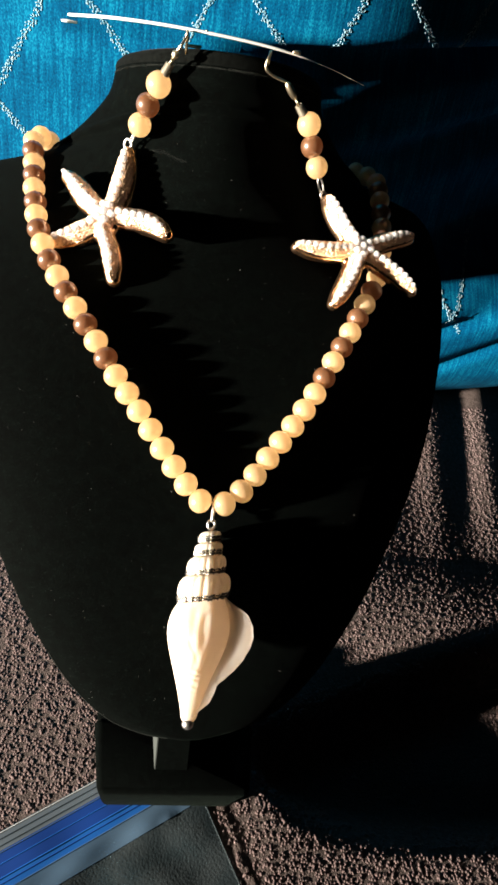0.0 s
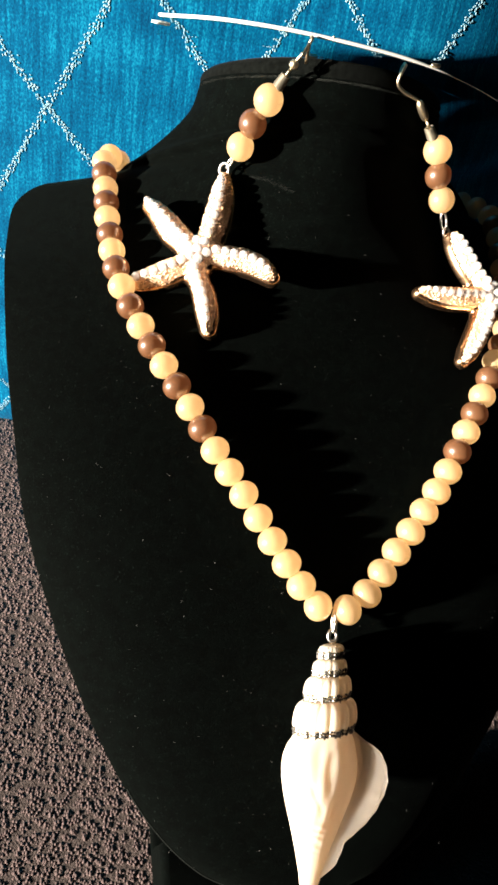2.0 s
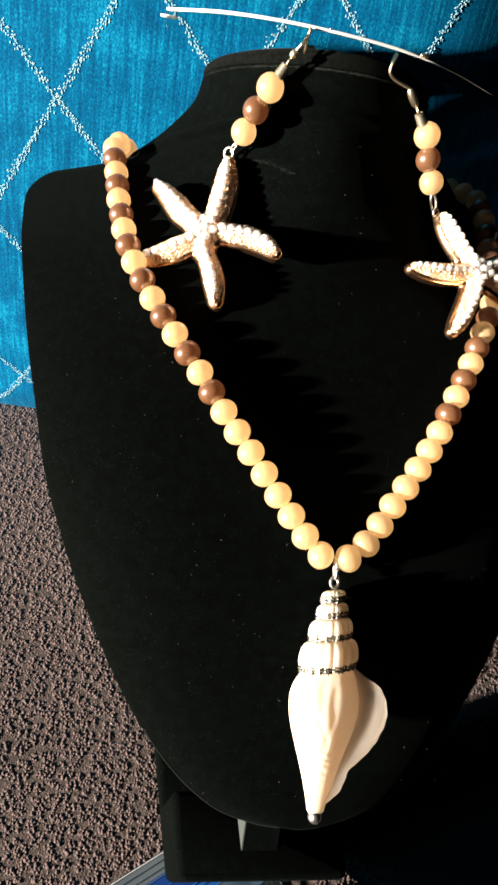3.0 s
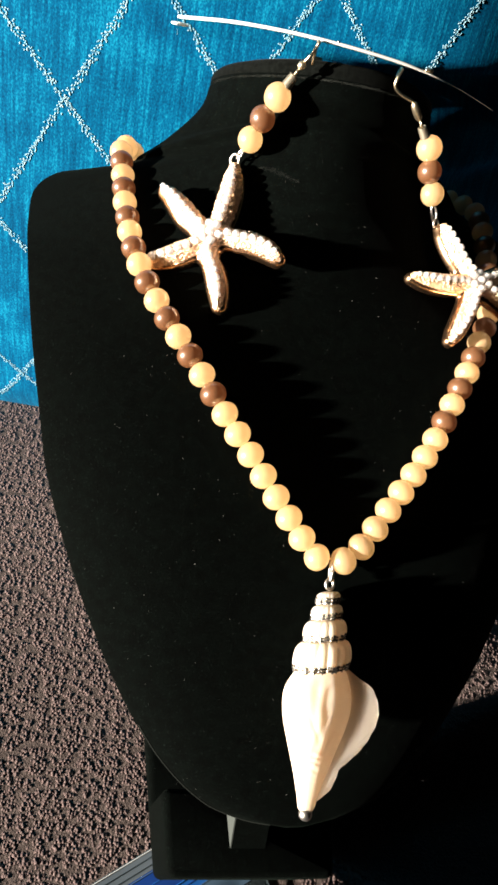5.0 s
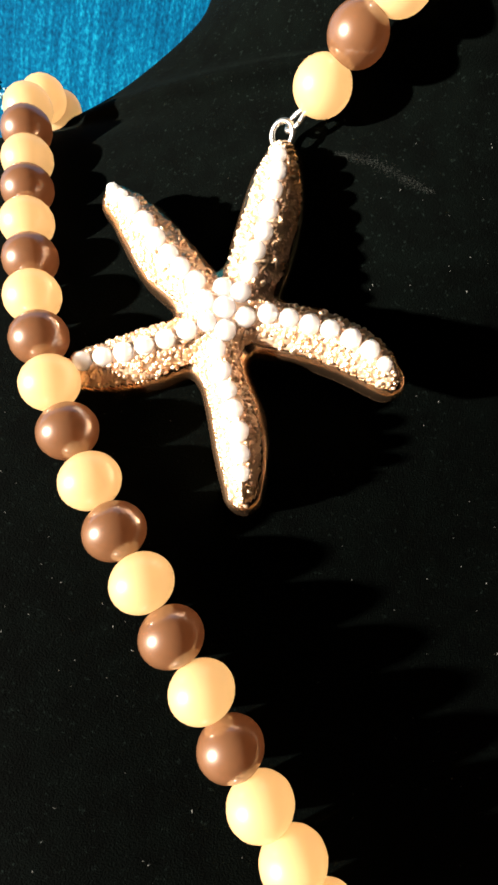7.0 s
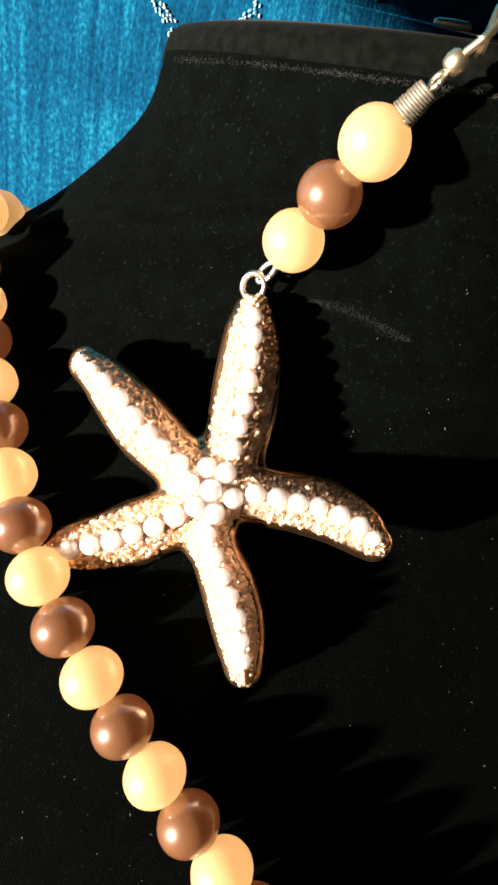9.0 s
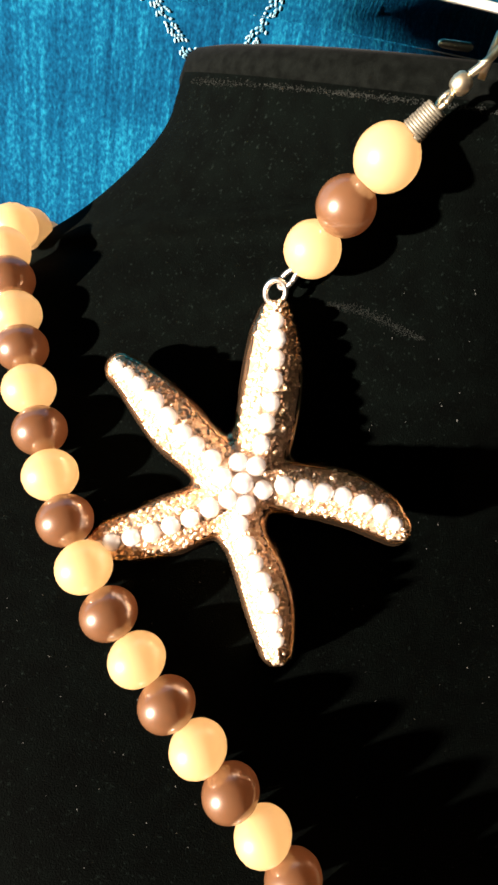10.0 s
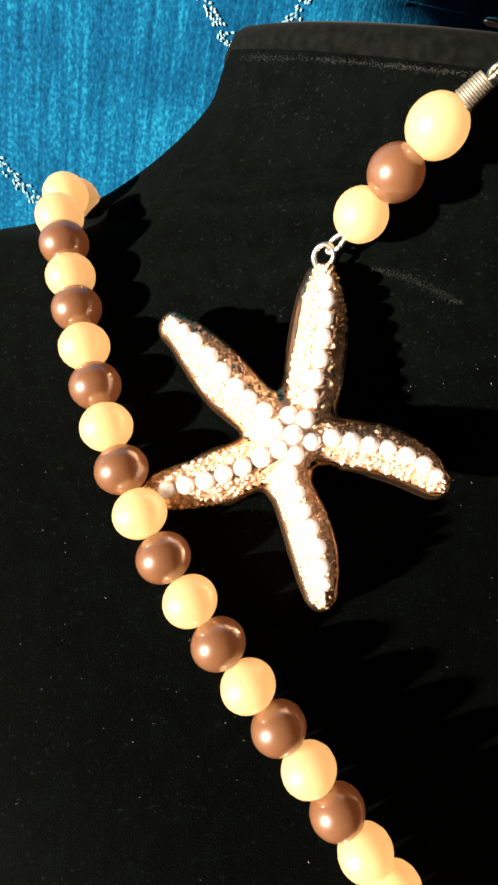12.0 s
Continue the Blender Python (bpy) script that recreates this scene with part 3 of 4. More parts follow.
for d0, d1, r1 in ((0.0008, 0.0058, 0.0046), (0.0058, 0.0117, 0.0060), (0.0115, 0.0199, 0.0082), (0.0193, 0.0310, 0.0109)):
    loops = []
    for t, g in ((0.0, 0.50), (0.05, 0.72), (0.13, 0.88), (0.26, 0.98), (0.45, 1.03), (0.65, 1.04), (0.80, 1.0), (0.92, 0.90), (1.0, 0.74)):
        loop = []
        for k in range(144):
            a = 2 * math.pi * k / 144
            r = r1 * g * (0.93 + 0.10 * rib_share(a))
            loop.append(shell_at(d0 + (d1 - d0) * t + whorl_tilt(r, a), a, r, 0.9))
        loops.append(loop)
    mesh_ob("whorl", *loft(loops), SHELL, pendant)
    # a wavering silver chain set into each seam
    for drop_by, grow, wire in ((0.0023, 0.995, 0.0007), (0.0010, 0.94, 0.0009)):
        line, thick = [], []
        for k in range(181):
            a = 2 * math.pi * k / 180
            r = r1 * grow * (0.99 + 0.025 * math.sin(23 * a + 900 * d1))
            line.append(shell_at(d1 - drop_by + 0.0003 * math.sin(17 * a + 300 * d1) + whorl_tilt(r, a), a, r, 0.9))
            thick.append(wire * (0.72 + 0.42 * math.sin(2.2 * k) + 0.2 * math.sin(0.37 * k)))
        mesh_ob("band", *tube(line, thick, 8), BAND, pendant)
LIP = [(0.0290, 0.0080, 0.0100), (0.0320, 0.0092, 0.0158), (0.0340, 0.0095, 0.0205), (0.0362, 0.0098, 0.0237), (0.0410, 0.0100, 0.0262), (0.0480, 0.0104, 0.0261), (0.0540, 0.0094, 0.0232), (0.0583, 0.0078, 0.0195),
       (0.0630, 0.0064, 0.0148), (0.0655, 0.0060, 0.0120), (0.0680, 0.0054, 0.0108), (0.0705, 0.0046, 0.0098), (0.0735, 0.0040, 0.0080), (0.0765, 0.0030, 0.0052), (0.0785, 0.0024, 0.0030)]
lip = []
for i in range(61):
    d = 0.0290 + 0.0495 * i / 60
    inner, outer = spline(LIP, d)
    inner *= 0.6
    outer -= 0.15 * max(0, outer - 0.006)
    outer += 0.00012 * math.sin(1300 * d) + 0.0002 * math.sin(430 * d + 1)
    line = []
    for k in range(13):
        t = k / 12
        x = inner + (max(outer, inner + 0.0006) - inner) * t
        line.append(TOP + AX * d + SIDE * x + OUT * (0.0012 + 0.0040 * t ** 1.1 * min(1, x / 0.02)))
    lip.append(line)
top_side = [p for line in lip for p in line]
low_side = [p - OUT * 0.0014 for p in top_side]
fs = grid_faces(61, 13)
fs += [tuple(793 + k for k in q[::-1]) for q in grid_faces(61, 13)]
edge = [i * 13 + 12 for i in range(61)]
fs += [(edge[i], edge[i + 1], 793 + edge[i + 1], 793 + edge[i]) for i in range(60)]
mesh_ob("lip", top_side + low_side, fs, SHELL_LIP, pendant, "flared pale shell lip")
mesh_ob("tip", *ball(TIP + AX * 0.0005, 0.0026, 10, 14), SILVER, pendant, "small silver tip cap")


def ring_points(centre, radius, a, b, turns=1.0, n=28, stretch=1.0):
    return [Vector(centre) + radius * (math.cos(t) * a + stretch * math.sin(t) * b) for t in (2 * math.pi * turns * k / n for k in range(n + 1))]


mesh_ob("bail", *tube(ring_points(TOP - AX * 0.0022, 0.0016, SIDE, AX, stretch=1.25), 0.0007, 8), SILVER, pendant)
mesh_ob("bail", *tube(ring_points(TOP - AX * 0.0076, 0.0015, OUT, AX, stretch=2.6), 0.0007, 8), SILVER, pendant)


# ---- earrings ----
# arm shape: share of its length, sideways bow and half width, in millimetres
ARM_LONG = [(0.0, -1.0, 4.0), (0.21, -2.3, 5.3), (0.42, -2.8, 5.7), (0.62, -2.5, 5.5), (0.82, -1.7, 4.3), (0.94, -1.3, 3.0)]
ARM_HOOKED = [(0.0, 1.0, 4.0), (0.32, 2.4, 4.9), (0.50, 3.4, 5.0), (0.66, 3.3, 4.7), (0.83, 2.1, 3.9), (0.93, 0.8, 2.8)]
ARM_DROP = [(0.0, -2.0, 4.0), (0.25, -1.9, 4.2), (0.33, -1.2, 3.9), (0.49, 0.1, 4.3), (0.67, 0.8, 4.3), (0.84, 0.8, 3.4), (0.95, 0.6, 2.7)]
ARM_UNDER = [(0.0, 1.4, 4.0), (0.31, 1.5, 4.8), (0.45, 1.3, 5.3), (0.62, 0.5, 4.9), (0.80, -0.9, 4.0), (0.94, -1.5, 2.6)]
ARM_RAISED = [(0.0, 0.6, 4.0), (0.31, 0.6, 4.8), (0.45, 0.5, 5.2), (0.65, -0.4, 4.6), (0.81, -0.9, 3.5), (0.95, -0.7, 2.6)]
ARM_PLAIN = [(0.0, 0.0, 3.6), (0.25, 0.9, 4.2), (0.45, 1.5, 4.5), (0.65, 1.4, 4.2), (0.82, 0.8, 3.4), (0.94, 0.3, 2.2)]


def starfish(parent, centre, tips, up, shapes, seed, tucked):
    """A cast gold starfish: a bevelled polished rim round a granulated dome, pearls along each arm's crest."""
    rr = random.Random(seed)
    ex = (tips[0] - centre)
    ex = (ex - up * ex.dot(up)).normalized()
    ey = up.cross(ex)
    arms = []
    for tip, shape in zip(tips, shapes):
        ax, ay = (tip - centre).dot(ex) * 1000, (tip - centre).dot(ey) * 1000
        ln = math.hypot(ax, ay)
        dx, dy = ax / ln, ay / ln
        line = []
        for k in range(61):
            t = 0.94 * k / 60
            bow, half = spline(shape, t)
            # the last disc ends at the tip
            along = t * ln if t < 0.80 else 0.80 * ln + (0.20 * ln - half - 0.5) * (t - 0.80) / 0.14
            line.append((dx * along - dy * bow, dy * along + dx * bow, half))
        arms.append(np.array(line))

    def depth_in(x, y):
        """How far a place lies inside the outline, in millimetres."""
        total = np.exp((6.4 - np.hypot(x, y)) / 1.0)
        for line in arms:
            far = np.max(line[:, 2] + 0.95 - np.hypot(x[..., None] - line[:, 0], y[..., None] - line[:, 1]), axis=-1)
            total = total + np.exp(far / 1.0)
        return np.log(total)

    def height(d):
        x = np.clip(d / 1.6, 0, 1)
        y = np.clip((d - 1.2) / 4.2, 0, 1)
        return -2.2 + 3.0 * np.sqrt(1 - (1 - x) ** 2) + 4.0 * (1 - (1 - y) ** 2)

    step = 0.4
    count = 231
    side = (np.arange(count) - (count - 1) / 2) * step
    gx, gy = np.meshgrid(side, side, indexing="ij")
    d = depth_in(gx, gy)
    close = d > -0.45
    slope_x, slope_y = np.gradient(d, step)
    steep = np.maximum(slope_x**2 + slope_y**2, 0.25)
    inset = np.where(d < 0.0, -d, 0.0)
    gx, gy = gx + slope_x / steep * inset, gy + slope_y / steep * inset
    d = np.maximum(d, 0.0)
    gz = height(d)
    solid = close & (depth_in(gx, gy) > -0.12)
    whole = solid[:-1, :-1] & solid[1:, :-1] & solid[:-1, 1:] & solid[1:, 1:]
    near = depth_in((gx[:-1, :-1] + gx[1:, 1:]) / 2, (gy[:-1, :-1] + gy[1:, 1:]) / 2)
    whole &= near > 0.02

    low_x, low_y = (float(v) for v in arms[3][-1, :2])
    low_l = low_x * low_x + low_y * low_y

    def place(x, y, z):
        # the fourth arm bends back a little towards its tip
        z = z - tucked * max(0.0, (x * low_x + y * low_y) / low_l) ** 2
        return centre + ex * float(x * 0.001) + ey * float(y * 0.001) + up * float(z * 0.001)

    def shell_of(pick, walled):
        """A mesh of the picked cells; walled closes it down to a flat back."""
        number, verts, faces, edges = {}, [], [], collections.Counter()

        def vert(i, j, low):
            key = (i, j, low)
            if key not in number:
                number[key] = len(verts)
                verts.append(place(gx[i, j], gy[i, j], -3.0 if low else gz[i, j]))
            return number[key]

        for i, j in np.argwhere(pick):
            ring = [(i, j), (i + 1, j), (i + 1, j + 1), (i, j + 1)]
            faces.append(tuple(vert(*c, 0) for c in ring))
            if walled:
                faces.append(tuple(vert(*c, 1) for c in ring[::-1]))
                for a, b in zip(ring, ring[1:] + ring[:1]):
                    edges[(a, b)] += 1
        for a, b in edges:
            if (b, a) not in edges:
                faces.append((vert(*a, 1), vert(*b, 1), vert(*b, 0), vert(*a, 0)))
        return verts, faces

    dome = whole & (near > 1.5)
    body = mesh_ob("starfish", *shell_of(dome, False), GRAIN_GOLD, parent, "rose gold starfish set with white pearls")
    mesh_ob("rim", *shell_of(whole & ~dome, True), GOLD, body, "polished gold rim")

    def top_at(x, y):
        return float(height(depth_in(np.array([x]), np.array([y])))[0])

    seats = []

    def pearl(x, y, r):
        seats.append((x, y, r))
        mesh_ob("pearl", *ball(place(x, y, top_at(x, y) + 0.25 * r), r * 0.001, 10, 16), WHITE_PEARL, body)

    pearl(0.0, 0.0, 2.1)
    lead = math.atan2(arms[0][40, 1], arms[0][40, 0])
    for k in range(6):
        a = lead + math.pi / 6 + 2 * math.pi * k / 6 + rr.uniform(-0.12, 0.12)
        pearl(4.1 * math.cos(a), 4.1 * math.sin(a), rr.uniform(1.85, 2.05))
    for line in arms:
        k = 0
        while k < 60:
            x, y, half = map(float, line[k])
            r = float(min(1.9, 0.395 * half + 0.15)) * rr.uniform(0.94, 1.04)
            if all(math.hypot(x - u, y - w) > 0.97 * (r + q) for u, w, q in seats) and math.hypot(x, y) > 5.0:
                pearl(x + rr.uniform(-0.2, 0.2), y + rr.uniform(-0.2, 0.2), r)
            k += 1
    # granules crowd between the pearls and the rim
    places = np.array([(rr.uniform(-44, 44), rr.uniform(-44, 44)) for k in range(13000)])
    deep = depth_in(places[:, 0], places[:, 1])
    grains, spots = [], np.array(seats)
    for (x, y), e in zip(places, deep):
        if 1.45 < e < 4.7 and np.all(np.hypot(spots[:, 0] - x, spots[:, 1] - y) > spots[:, 2] * 0.95):
            r = rr.uniform(0.32, 0.64)
            grains.append(ball(place(x, y, float(height(np.array(e))) + 0.15 * r), r * 0.001, 4, 6))
    tagged(mesh_ob("granule_setting", *merge(grains), GRAIN_GOLD, body, "tiny gold granules"), kind="stuff")
    return body


def plane_up(points):
    """The normal of places, towards the viewer's side of the bust."""
    c = sum(points, Vector()) / len(points)
    n = Vector()
    for a, b in zip(points, points[1:] + points[:1]):
        n += (a - c).cross(b - c)
    n.normalize()
    return n if n.dot(N) > 0 else -n


def earring(label, b1, b2, b3, top, bow, crimp, centre, tips, shapes, seed, tail, tucked=0.0):
    e = empty("earring", label, "earring", "pair of starfish earrings")
    for p, mat, r in ((b1, CREAM, 0.0059), (b2, BROWN, 0.0056), (b3, CREAM, 0.0056)):
        mesh_ob("bead", *ball(p, r, axis=b1 - b3, hole=0.12), mat, e)
    way = (top - b1).normalized()
    a, b, c = frame_of(way)
    cap = b1 + way * 0.0056
    mesh_ob("spring_coil", *tube([cap + way * 0.0052 * k / 90 + (0.0021 - 0.0004 * k / 90) * (math.cos(k * 0.73) * a + math.sin(k * 0.73) * b) for k in range(91)], 0.00034, 6), DULL, e, "dull coiled wire cuff")
    mesh_ob("wire_loop", *tube(ring_points(cap + way * 0.0066, 0.0015, a, way), 0.0005, 8), PALE_GOLD, e)
    low, high = cap + way * 0.0082, cap + way * (0.0082 + crimp)
    mesh_ob("crimp_bead", *tube([low + (high - low) * t for t in (0, 0.06, 0.2, 0.5, 0.8, 0.94, 1)], [0.0004, 0.0011, 0.0016, 0.0018, 0.0016, 0.0011, 0.0004], 14), PALE_GOLD, e)
    line = [high] + bow + [top]
    keyed = [(k, *p) for k, p in enumerate(line)]
    pts = [Vector(spline(keyed, (len(line) - 1) * k / 24)) for k in range(25)]
    mesh_ob("ear_hook", *tube(pts + [top + U * 0.0015 - N * 0.0008, top - N * 0.004 + U * 0.0015, top - N * 0.009 - U * 0.003], 0.00065, 8), PALE_GOLD, e)
    mesh_ob("hook_end", *tube([tail[0] + (tail[1] - tail[0]) * t for t in (0, 0.1, 0.5, 0.9, 1)], [0.0004, 0.0007, 0.0008, 0.0008, 0.0004], 10), PALE_GOLD, e)
    star_top = tips[0]
    up = plane_up(tips)
    d = (star_top - b3).normalized()
    sd = up.cross(d).normalized()
    gap = (star_top - b3).length
    reach = max(0.0018, (gap - 0.0075) / 2)
    mesh_ob("jump_ring", *tube(ring_points(b3 + d * (gap + 0.0027) / 2, 0.0013, (sd + 0.6 * up).normalized(), d, stretch=reach / 0.0013), 0.00055, 8), SILVER, e)
    mesh_ob("jump_ring", *tube(ring_points(star_top - d * 0.0008 + up * 0.0010, 0.0021, (sd - 0.3 * up).normalized(), d, stretch=1.15), 0.0006, 8), SILVER, e)
    starfish(e, centre, tips, up, shapes, seed, tucked)
    return e


beaded = earring("starfish earring of pearl beads hanging over the velvet neck", at(-0.0334, 0.1947, 0.0151), at(-0.0381, 0.1885, 0.0081), at(-0.0417, 0.1828, 0.0006), at(-0.0215, 0.2072, 0.0347),
        [at(-0.0235, 0.2045, 0.0310)], 0.0034, at(-0.0552, 0.1382, -0.0082),
        [at(-0.0471, 0.1755, -0.0076), at(-0.0245, 0.1261, 0.0025), at(-0.0513, 0.1024, -0.0046), at(-0.0870, 0.1242, -0.0175), at(-0.0797, 0.1643, -0.0179)], (ARM_LONG, ARM_HOOKED, ARM_DROP, ARM_UNDER, ARM_RAISED), 3, (at(-0.0205, 0.2180, 0.0140), at(-0.0138, 0.2175, 0.0150)), 4.5)
mesh_ob("hook_knob", *ball(at(-0.0130, 0.2102, 0.0337), 0.0006, 8, 10), PALE_GOLD, beaded)
earring("starfish earring half turned over the bead strand", at(0.0418, 0.1896, 0.0080), at(0.0448, 0.1815, 0.0027), at(0.0489, 0.1737, -0.0024), at(0.0174, 0.2073, 0.0300),
        [at(0.0190, 0.2012, 0.0240), at(0.0158, 0.2030, 0.0265)], 0.0090, at(0.0738, 0.1330, -0.0068),
        [at(0.0552, 0.1621, -0.0112), at(0.0375, 0.1314, -0.0059), at(0.0581, 0.1003, -0.0041), at(0.1047, 0.1121, -0.0118), at(0.1053, 0.1453, -0.0086)], (ARM_PLAIN,) * 5, 8, (at(0.0275, 0.2086, 0.0310), at(0.0315, 0.2092, 0.0306)))

# ---- clear strip that holds the earrings ----
strip_pts = [at(-0.0776, 0.2313, 0.0060), at(-0.053, 0.2165, 0.0255), at(-0.0212, 0.2105, 0.0325), at(0.0174, 0.2088, 0.0312), at(0.0450, 0.2075, 0.0260), at(0.0660, 0.2040, 0.0215)]
keys = [(k, *p) for k, p in enumerate(strip_pts)]
edge_line = [Vector(spline(keys, 5 * k / 48)) for k in range(49)]
drop = (-0.3 * N + 0.95 * U).normalized() * -0.012
loops = []
for p in edge_line:
    th = N * 0.0003
    loops.append([p + th * 0.5, p - th * 0.5, p + drop - th * 0.5, p + drop + th * 0.5])
card = empty("earring_card", "clear bent plastic strip holding both earrings", "plastic strip")
mesh_ob("sheet", *loft(loops), PLASTIC, card, smooth=False)
mesh_ob("front_edge", *tube([p + N * 0.0004 for p in edge_line[:37]], [0.0007 if k < 29 else 0.0007 - 0.0005 * (k - 29) / 7 for k in range(37)], 8), CUT_EDGE, card, "bright frosted cut edge")
mesh_ob("thin_edge", *tube([p + N * 0.0004 for p in edge_line[36:]], 0.00014, 6), CUT_EDGE, card, "fine clear edge")
q = edge_line[0] + drop * 0.38
mesh_ob("folded_corner", *tube([q - S * 0.0030, q - S * 0.001, q + S * 0.001, q + S * 0.003, q + S * 0.0045], [0.0004, 0.0007, 0.0007, 0.0007, 0.0004], 8), CUT_EDGE, card, "bright folded corner")
mesh_ob("side_edge", *tube([edge_line[0] + drop * k / 4 for k in range(5)], 0.0005, 6), PLASTIC, card)

# ---- zip bag under the pedestal ----
bag = empty("zip_bag", "clear plastic zip bag with blue zip lying on carpet", "plastic bag")
BE, BD = Vector((0.88, 0.475, 0)).normalized(), Vector((0.475, -0.88, 0)).normalized()
BC = Vector((0.006, 0.071, 0.0))


def bag_z(a, b):
    """Height of the crumpled film: soft puckers and one pinched peak."""
    soft = 0.0007 * math.sin(60 * a + 20 * b) * math.sin(45 * b) + 0.0004 * math.sin(130 * a - 70 * b + 2 * math.sin(90 * b)) + 0.0003 * math.sin(210 * b + 160 * a)
    stiff = min(1, max(0, (b - 0.030) / 0.02))
    return 0.0012 + 0.0010 * min(1, a / 0.04) + soft * (0.25 + 0.75 * stiff) * min(1, 0.3 + a / 0.03) + 0.0006 * math.exp(-((a - 0.024) / 0.0030) ** 2 - ((b - 0.042) / 0.003) ** 2)


def bag_sheet(name, a0, a1, b0, b1, lift, mat, label="", na=50, nb=30):
    vs = []
    for side in (0, 1):
        for i in range(na):
            for j in range(nb):
                a, b = a0 + (a1 - a0) * i / (na - 1), b0 + (b1 - b0) * j / (nb - 1)
                p = BC - BE * a + BD * b
                vs.append((p.x, p.y, bag_z(a, b) + lift - side * 0.0004))
    fs = grid_faces(na, nb) + [tuple(na * nb + k for k in q[::-1]) for q in grid_faces(na, nb)]
    return mesh_ob(name, vs, fs, mat, bag, label)


bag_sheet("film", 0, 0.18, 0, 0.20, 0.0, FILM)
bag_sheet("zip_lip", 0, 0.18, 0.0002, 0.0099, 0.0003, LIP_FILM, "clear frosted lip above the zip", nb=10)
bag_sheet("zip_strip", 0, 0.18, 0.0100, 0.0233, 0.0003, BLUE_DARK, "dark blue zip band", nb=10)
bag_sheet("zip_strip", 0, 0.18, 0.0234, 0.0300, 0.0003, BLUE, "bright blue zip band", nb=8)
bag_sheet("zip_strip", 0, 0.18, 0.0301, 0.0420, 0.0003, PALE_FILM, "pale blue translucent band", nb=10)
for b, mat, r in ((0.0108, PALE_FILM, 0.0003), (0.0165, BLUE, 0.00025), (0.0234, BLUE, 0.0004), (0.0262, BLUE_DARK, 0.0003), (0.0300, PALE_FILM, 0.0003)):
    mesh_ob("zip_track", *tube([(*(BC - BE * (0.18 * k / 40) + BD * b).xy, bag_z(0.18 * k / 40, b) + 0.0003) for k in range(41)], r, 6), mat, bag)
rim = [BC + BD * (0.20 * k / 60) for k in range(61)]
mesh_ob("side_seam", *tube([(p.x, p.y, bag_z(0, 0.20 * k / 60) + 0.0008) for k, p in enumerate(rim)], 0.0003, 6), FILM, bag, "welded side edge")
for b in (0.0008, 0.0040, 0.0075):
    mesh_ob("zip_ridge", *tube([(*(BC - BE * (0.18 * k / 40) + BD * b).xy, bag_z(0.18 * k / 40, b) + 0.0003) for k in range(41)], 0.0003, 6), CUT_EDGE if b < 0.002 else FILM, bag)

# ---- carpet pile ----
rng = np.random.default_rng(4)
step = 0.0018
gx, gy = np.meshgrid(np.arange(FX0, FX1, step), np.arange(FY0, FY1, step * 0.9))
gx, gy = gx.ravel() + rng.uniform(-0.0010, 0.0010, gx.size), gy.ravel() + rng.uniform(-0.0010, 0.0010, gy.size)
keep = ~((gx > -0.039) & (gx < 0.041) & (gy > 0.027) & (gy < 0.110))
keep &= (gy < 0.40) & (gy > -0.08) & (gx > -0.36) & (gx < 0.43)
gx, gy = gx[keep], gy[keep]
count = gx.size
gz = np.array([floor_height(x, y) for x, y in zip(gx, gy)])
lean = rng.normal(0, 0.0007, (count, 2)) + 0.0008 * np.stack([np.sin(25 * gy + 8 * gx), np.cos(21 * gx)], 1)
tall = rng.uniform(0.00484, 0.00500, count)
# tufts gather into clumps with small gaps between them
cell = 0.0058
ci, cj = np.floor(gx / cell).astype(int), np.floor(gy / cell).astype(int)
seedling = rng.uniform(0.15, 0.85, (200, 200, 2))
best, bx, by = np.full(count, 9.0), np.zeros(count), np.zeros(count)
for di in (-1, 0, 1):
    for dj in (-1, 0, 1):
        spot = seedling[(ci + di) % 200, (cj + dj) % 200]
        x0, y0 = (ci + di + spot[:, 0]) * cell, (cj + dj + spot[:, 1]) * cell
        far = np.hypot(gx - x0, gy - y0)
        nearer = far < best
        best, bx, by = np.where(nearer, far, best), np.where(nearer, x0, bx), np.where(nearer, y0, by)
lean += 0.30 * np.stack([bx - gx, by - gy], 1)
tall -= 0.00020 * np.clip(best / 0.0032, 0, 1.2) ** 2
under = (gx * 0.88 + gy * 0.475 - (0.006 * 0.88 + 0.071 * 0.475))
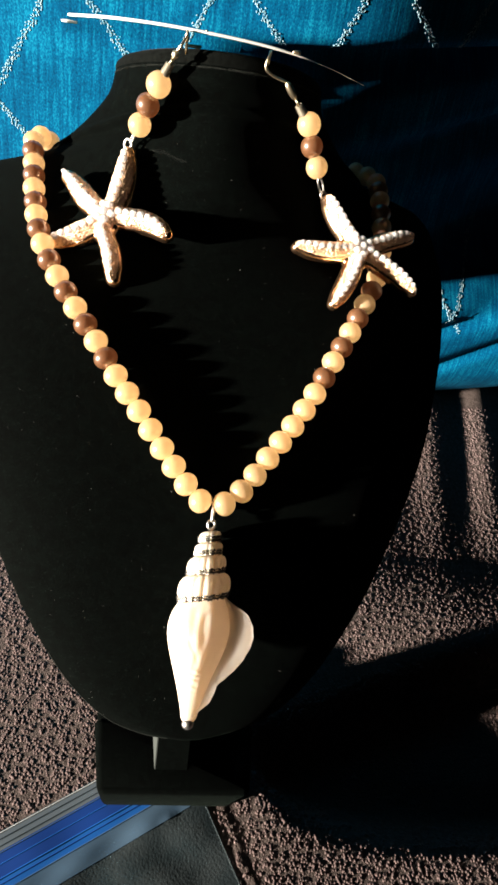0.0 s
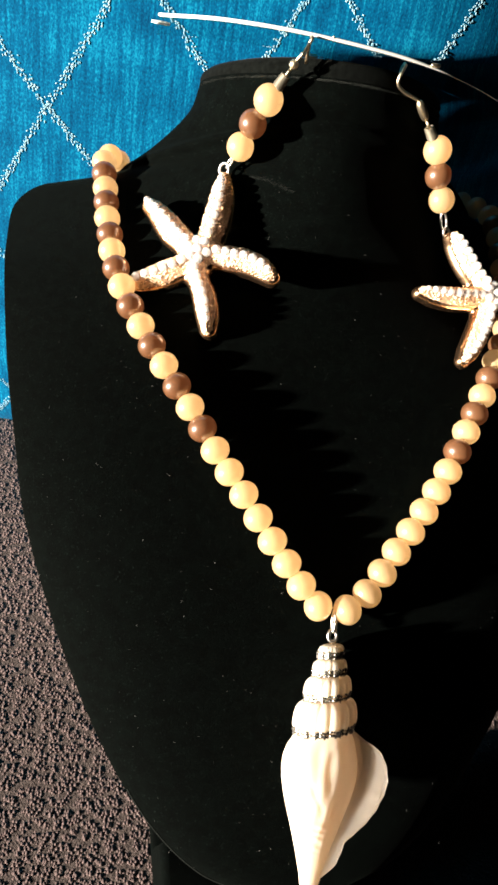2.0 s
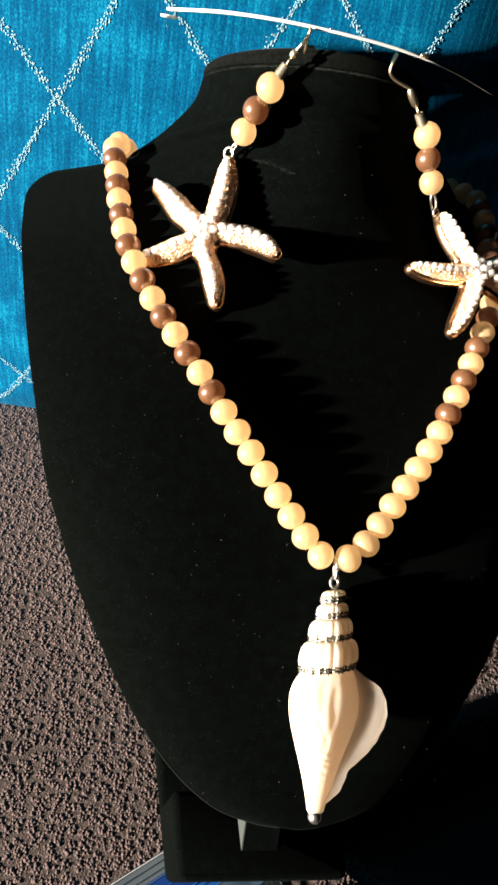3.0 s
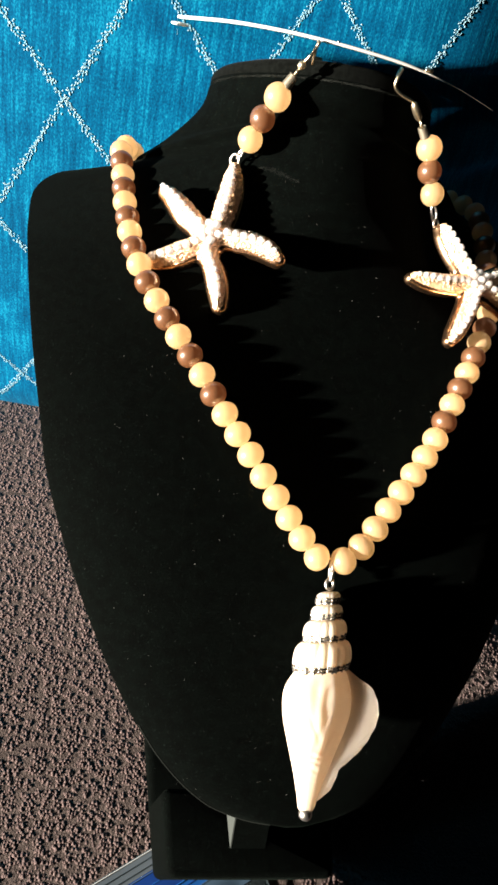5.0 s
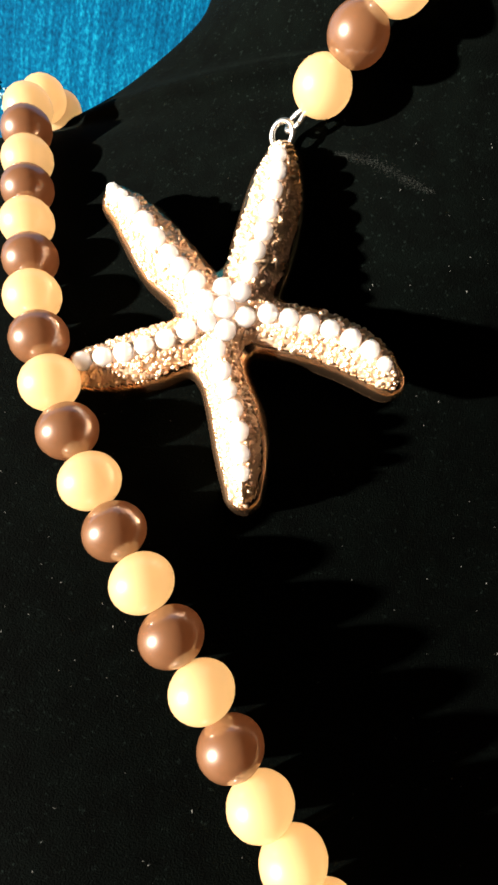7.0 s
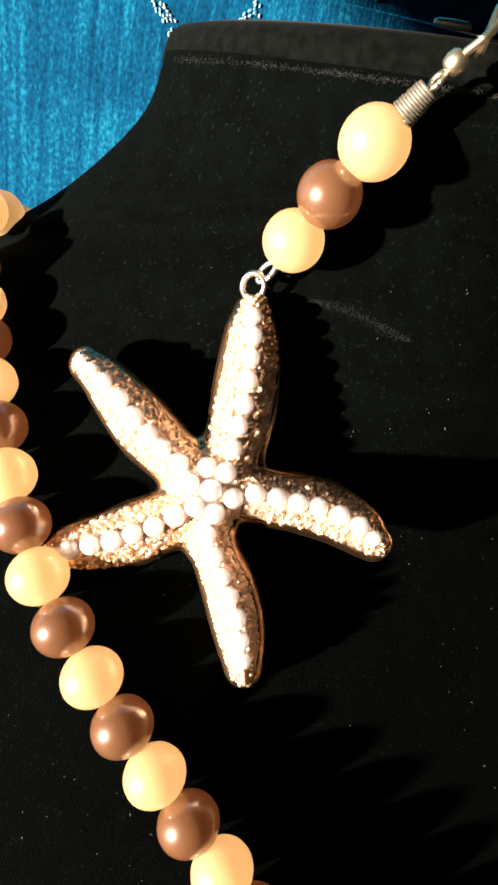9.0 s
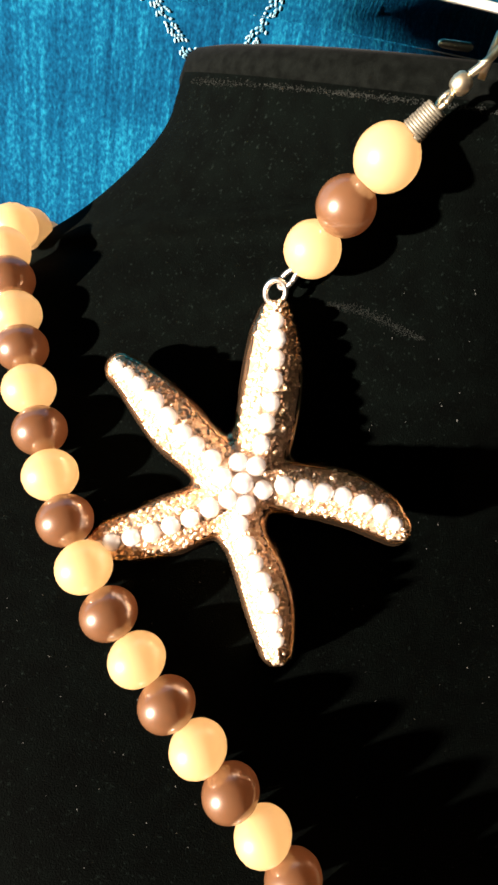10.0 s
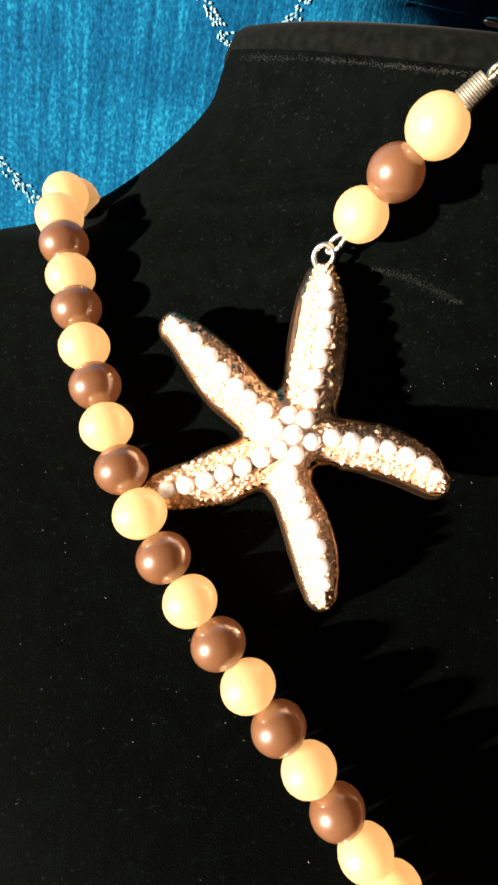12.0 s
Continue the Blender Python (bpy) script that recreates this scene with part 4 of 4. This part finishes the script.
down = (gx - 0.006) * 0.475 - (gy - 0.071) * 0.88
tall = np.where((under < 0) & (under > -0.18) & (down > 0) & (down < 0.2), 0.0028, tall)
wide = rng.uniform(0.0010, 0.0017, count)
sides = 4
prof = ((-0.8, 0.7), (0.90, 1.0), (1.0, 0.60))
allv = []
for t, g in prof:
    for k in range(sides):
        a = 2 * math.pi * k / sides + 0.7 * t
        allv.append(np.stack([gx + lean[:, 0] * max(t, 0) + wide * g * math.cos(a), gy + lean[:, 1] * max(t, 0) + wide * g * math.sin(a), gz - 0.004 + tall * np.where(t > 0, t, 0)], 1))
V = np.stack(allv, 1).reshape(-1, 3)
per = len(prof) * sides
quads = []
for i in range(len(prof) - 1):
    for k in range(sides):
        n2 = (k + 1) % sides
        quads.append((i * sides + k, i * sides + n2, (i + 1) * sides + n2, (i + 1) * sides + k))
Q = (np.array(quads)[None] + per * np.arange(count)[:, None, None]).reshape(-1, 4)
C = (np.arange(2 * sides, 3 * sides)[None] + per * np.arange(count)[:, None])
me = bpy.data.meshes.new("pile")
me.vertices.add(len(V))
me.vertices.foreach_set("co", V.ravel())
loops_all = np.concatenate([Q.ravel(), C.ravel()])
me.loops.add(len(loops_all))
me.loops.foreach_set("vertex_index", loops_all)
starts = np.concatenate([np.arange(len(Q)) * 4, len(Q) * 4 + np.arange(len(C)) * sides])
me.polygons.add(len(starts))
me.polygons.foreach_set("loop_start", starts)
me.polygons.foreach_set("use_smooth", np.ones(len(starts), bool))
me.update(calc_edges=True)
m, nodes, links, p = CARPET
geo = nodes.new("ShaderNodeNewGeometry")
ramp = nodes.new("ShaderNodeValToRGB")
ramp.color_ramp.elements[0].color, ramp.color_ramp.elements[1].color = (0.150, 0.103, 0.100, 1), (0.215, 0.151, 0.145, 1)
links.new(geo.outputs["Random Per Island"], ramp.inputs[0])
links.new(ramp.outputs[0], p.inputs["Base Color"])
me.materials.append(m)
pile = new("pile", me)
pile.parent = carpet
tagged(pile, "brown twisted carpet tufts", kind="stuff")
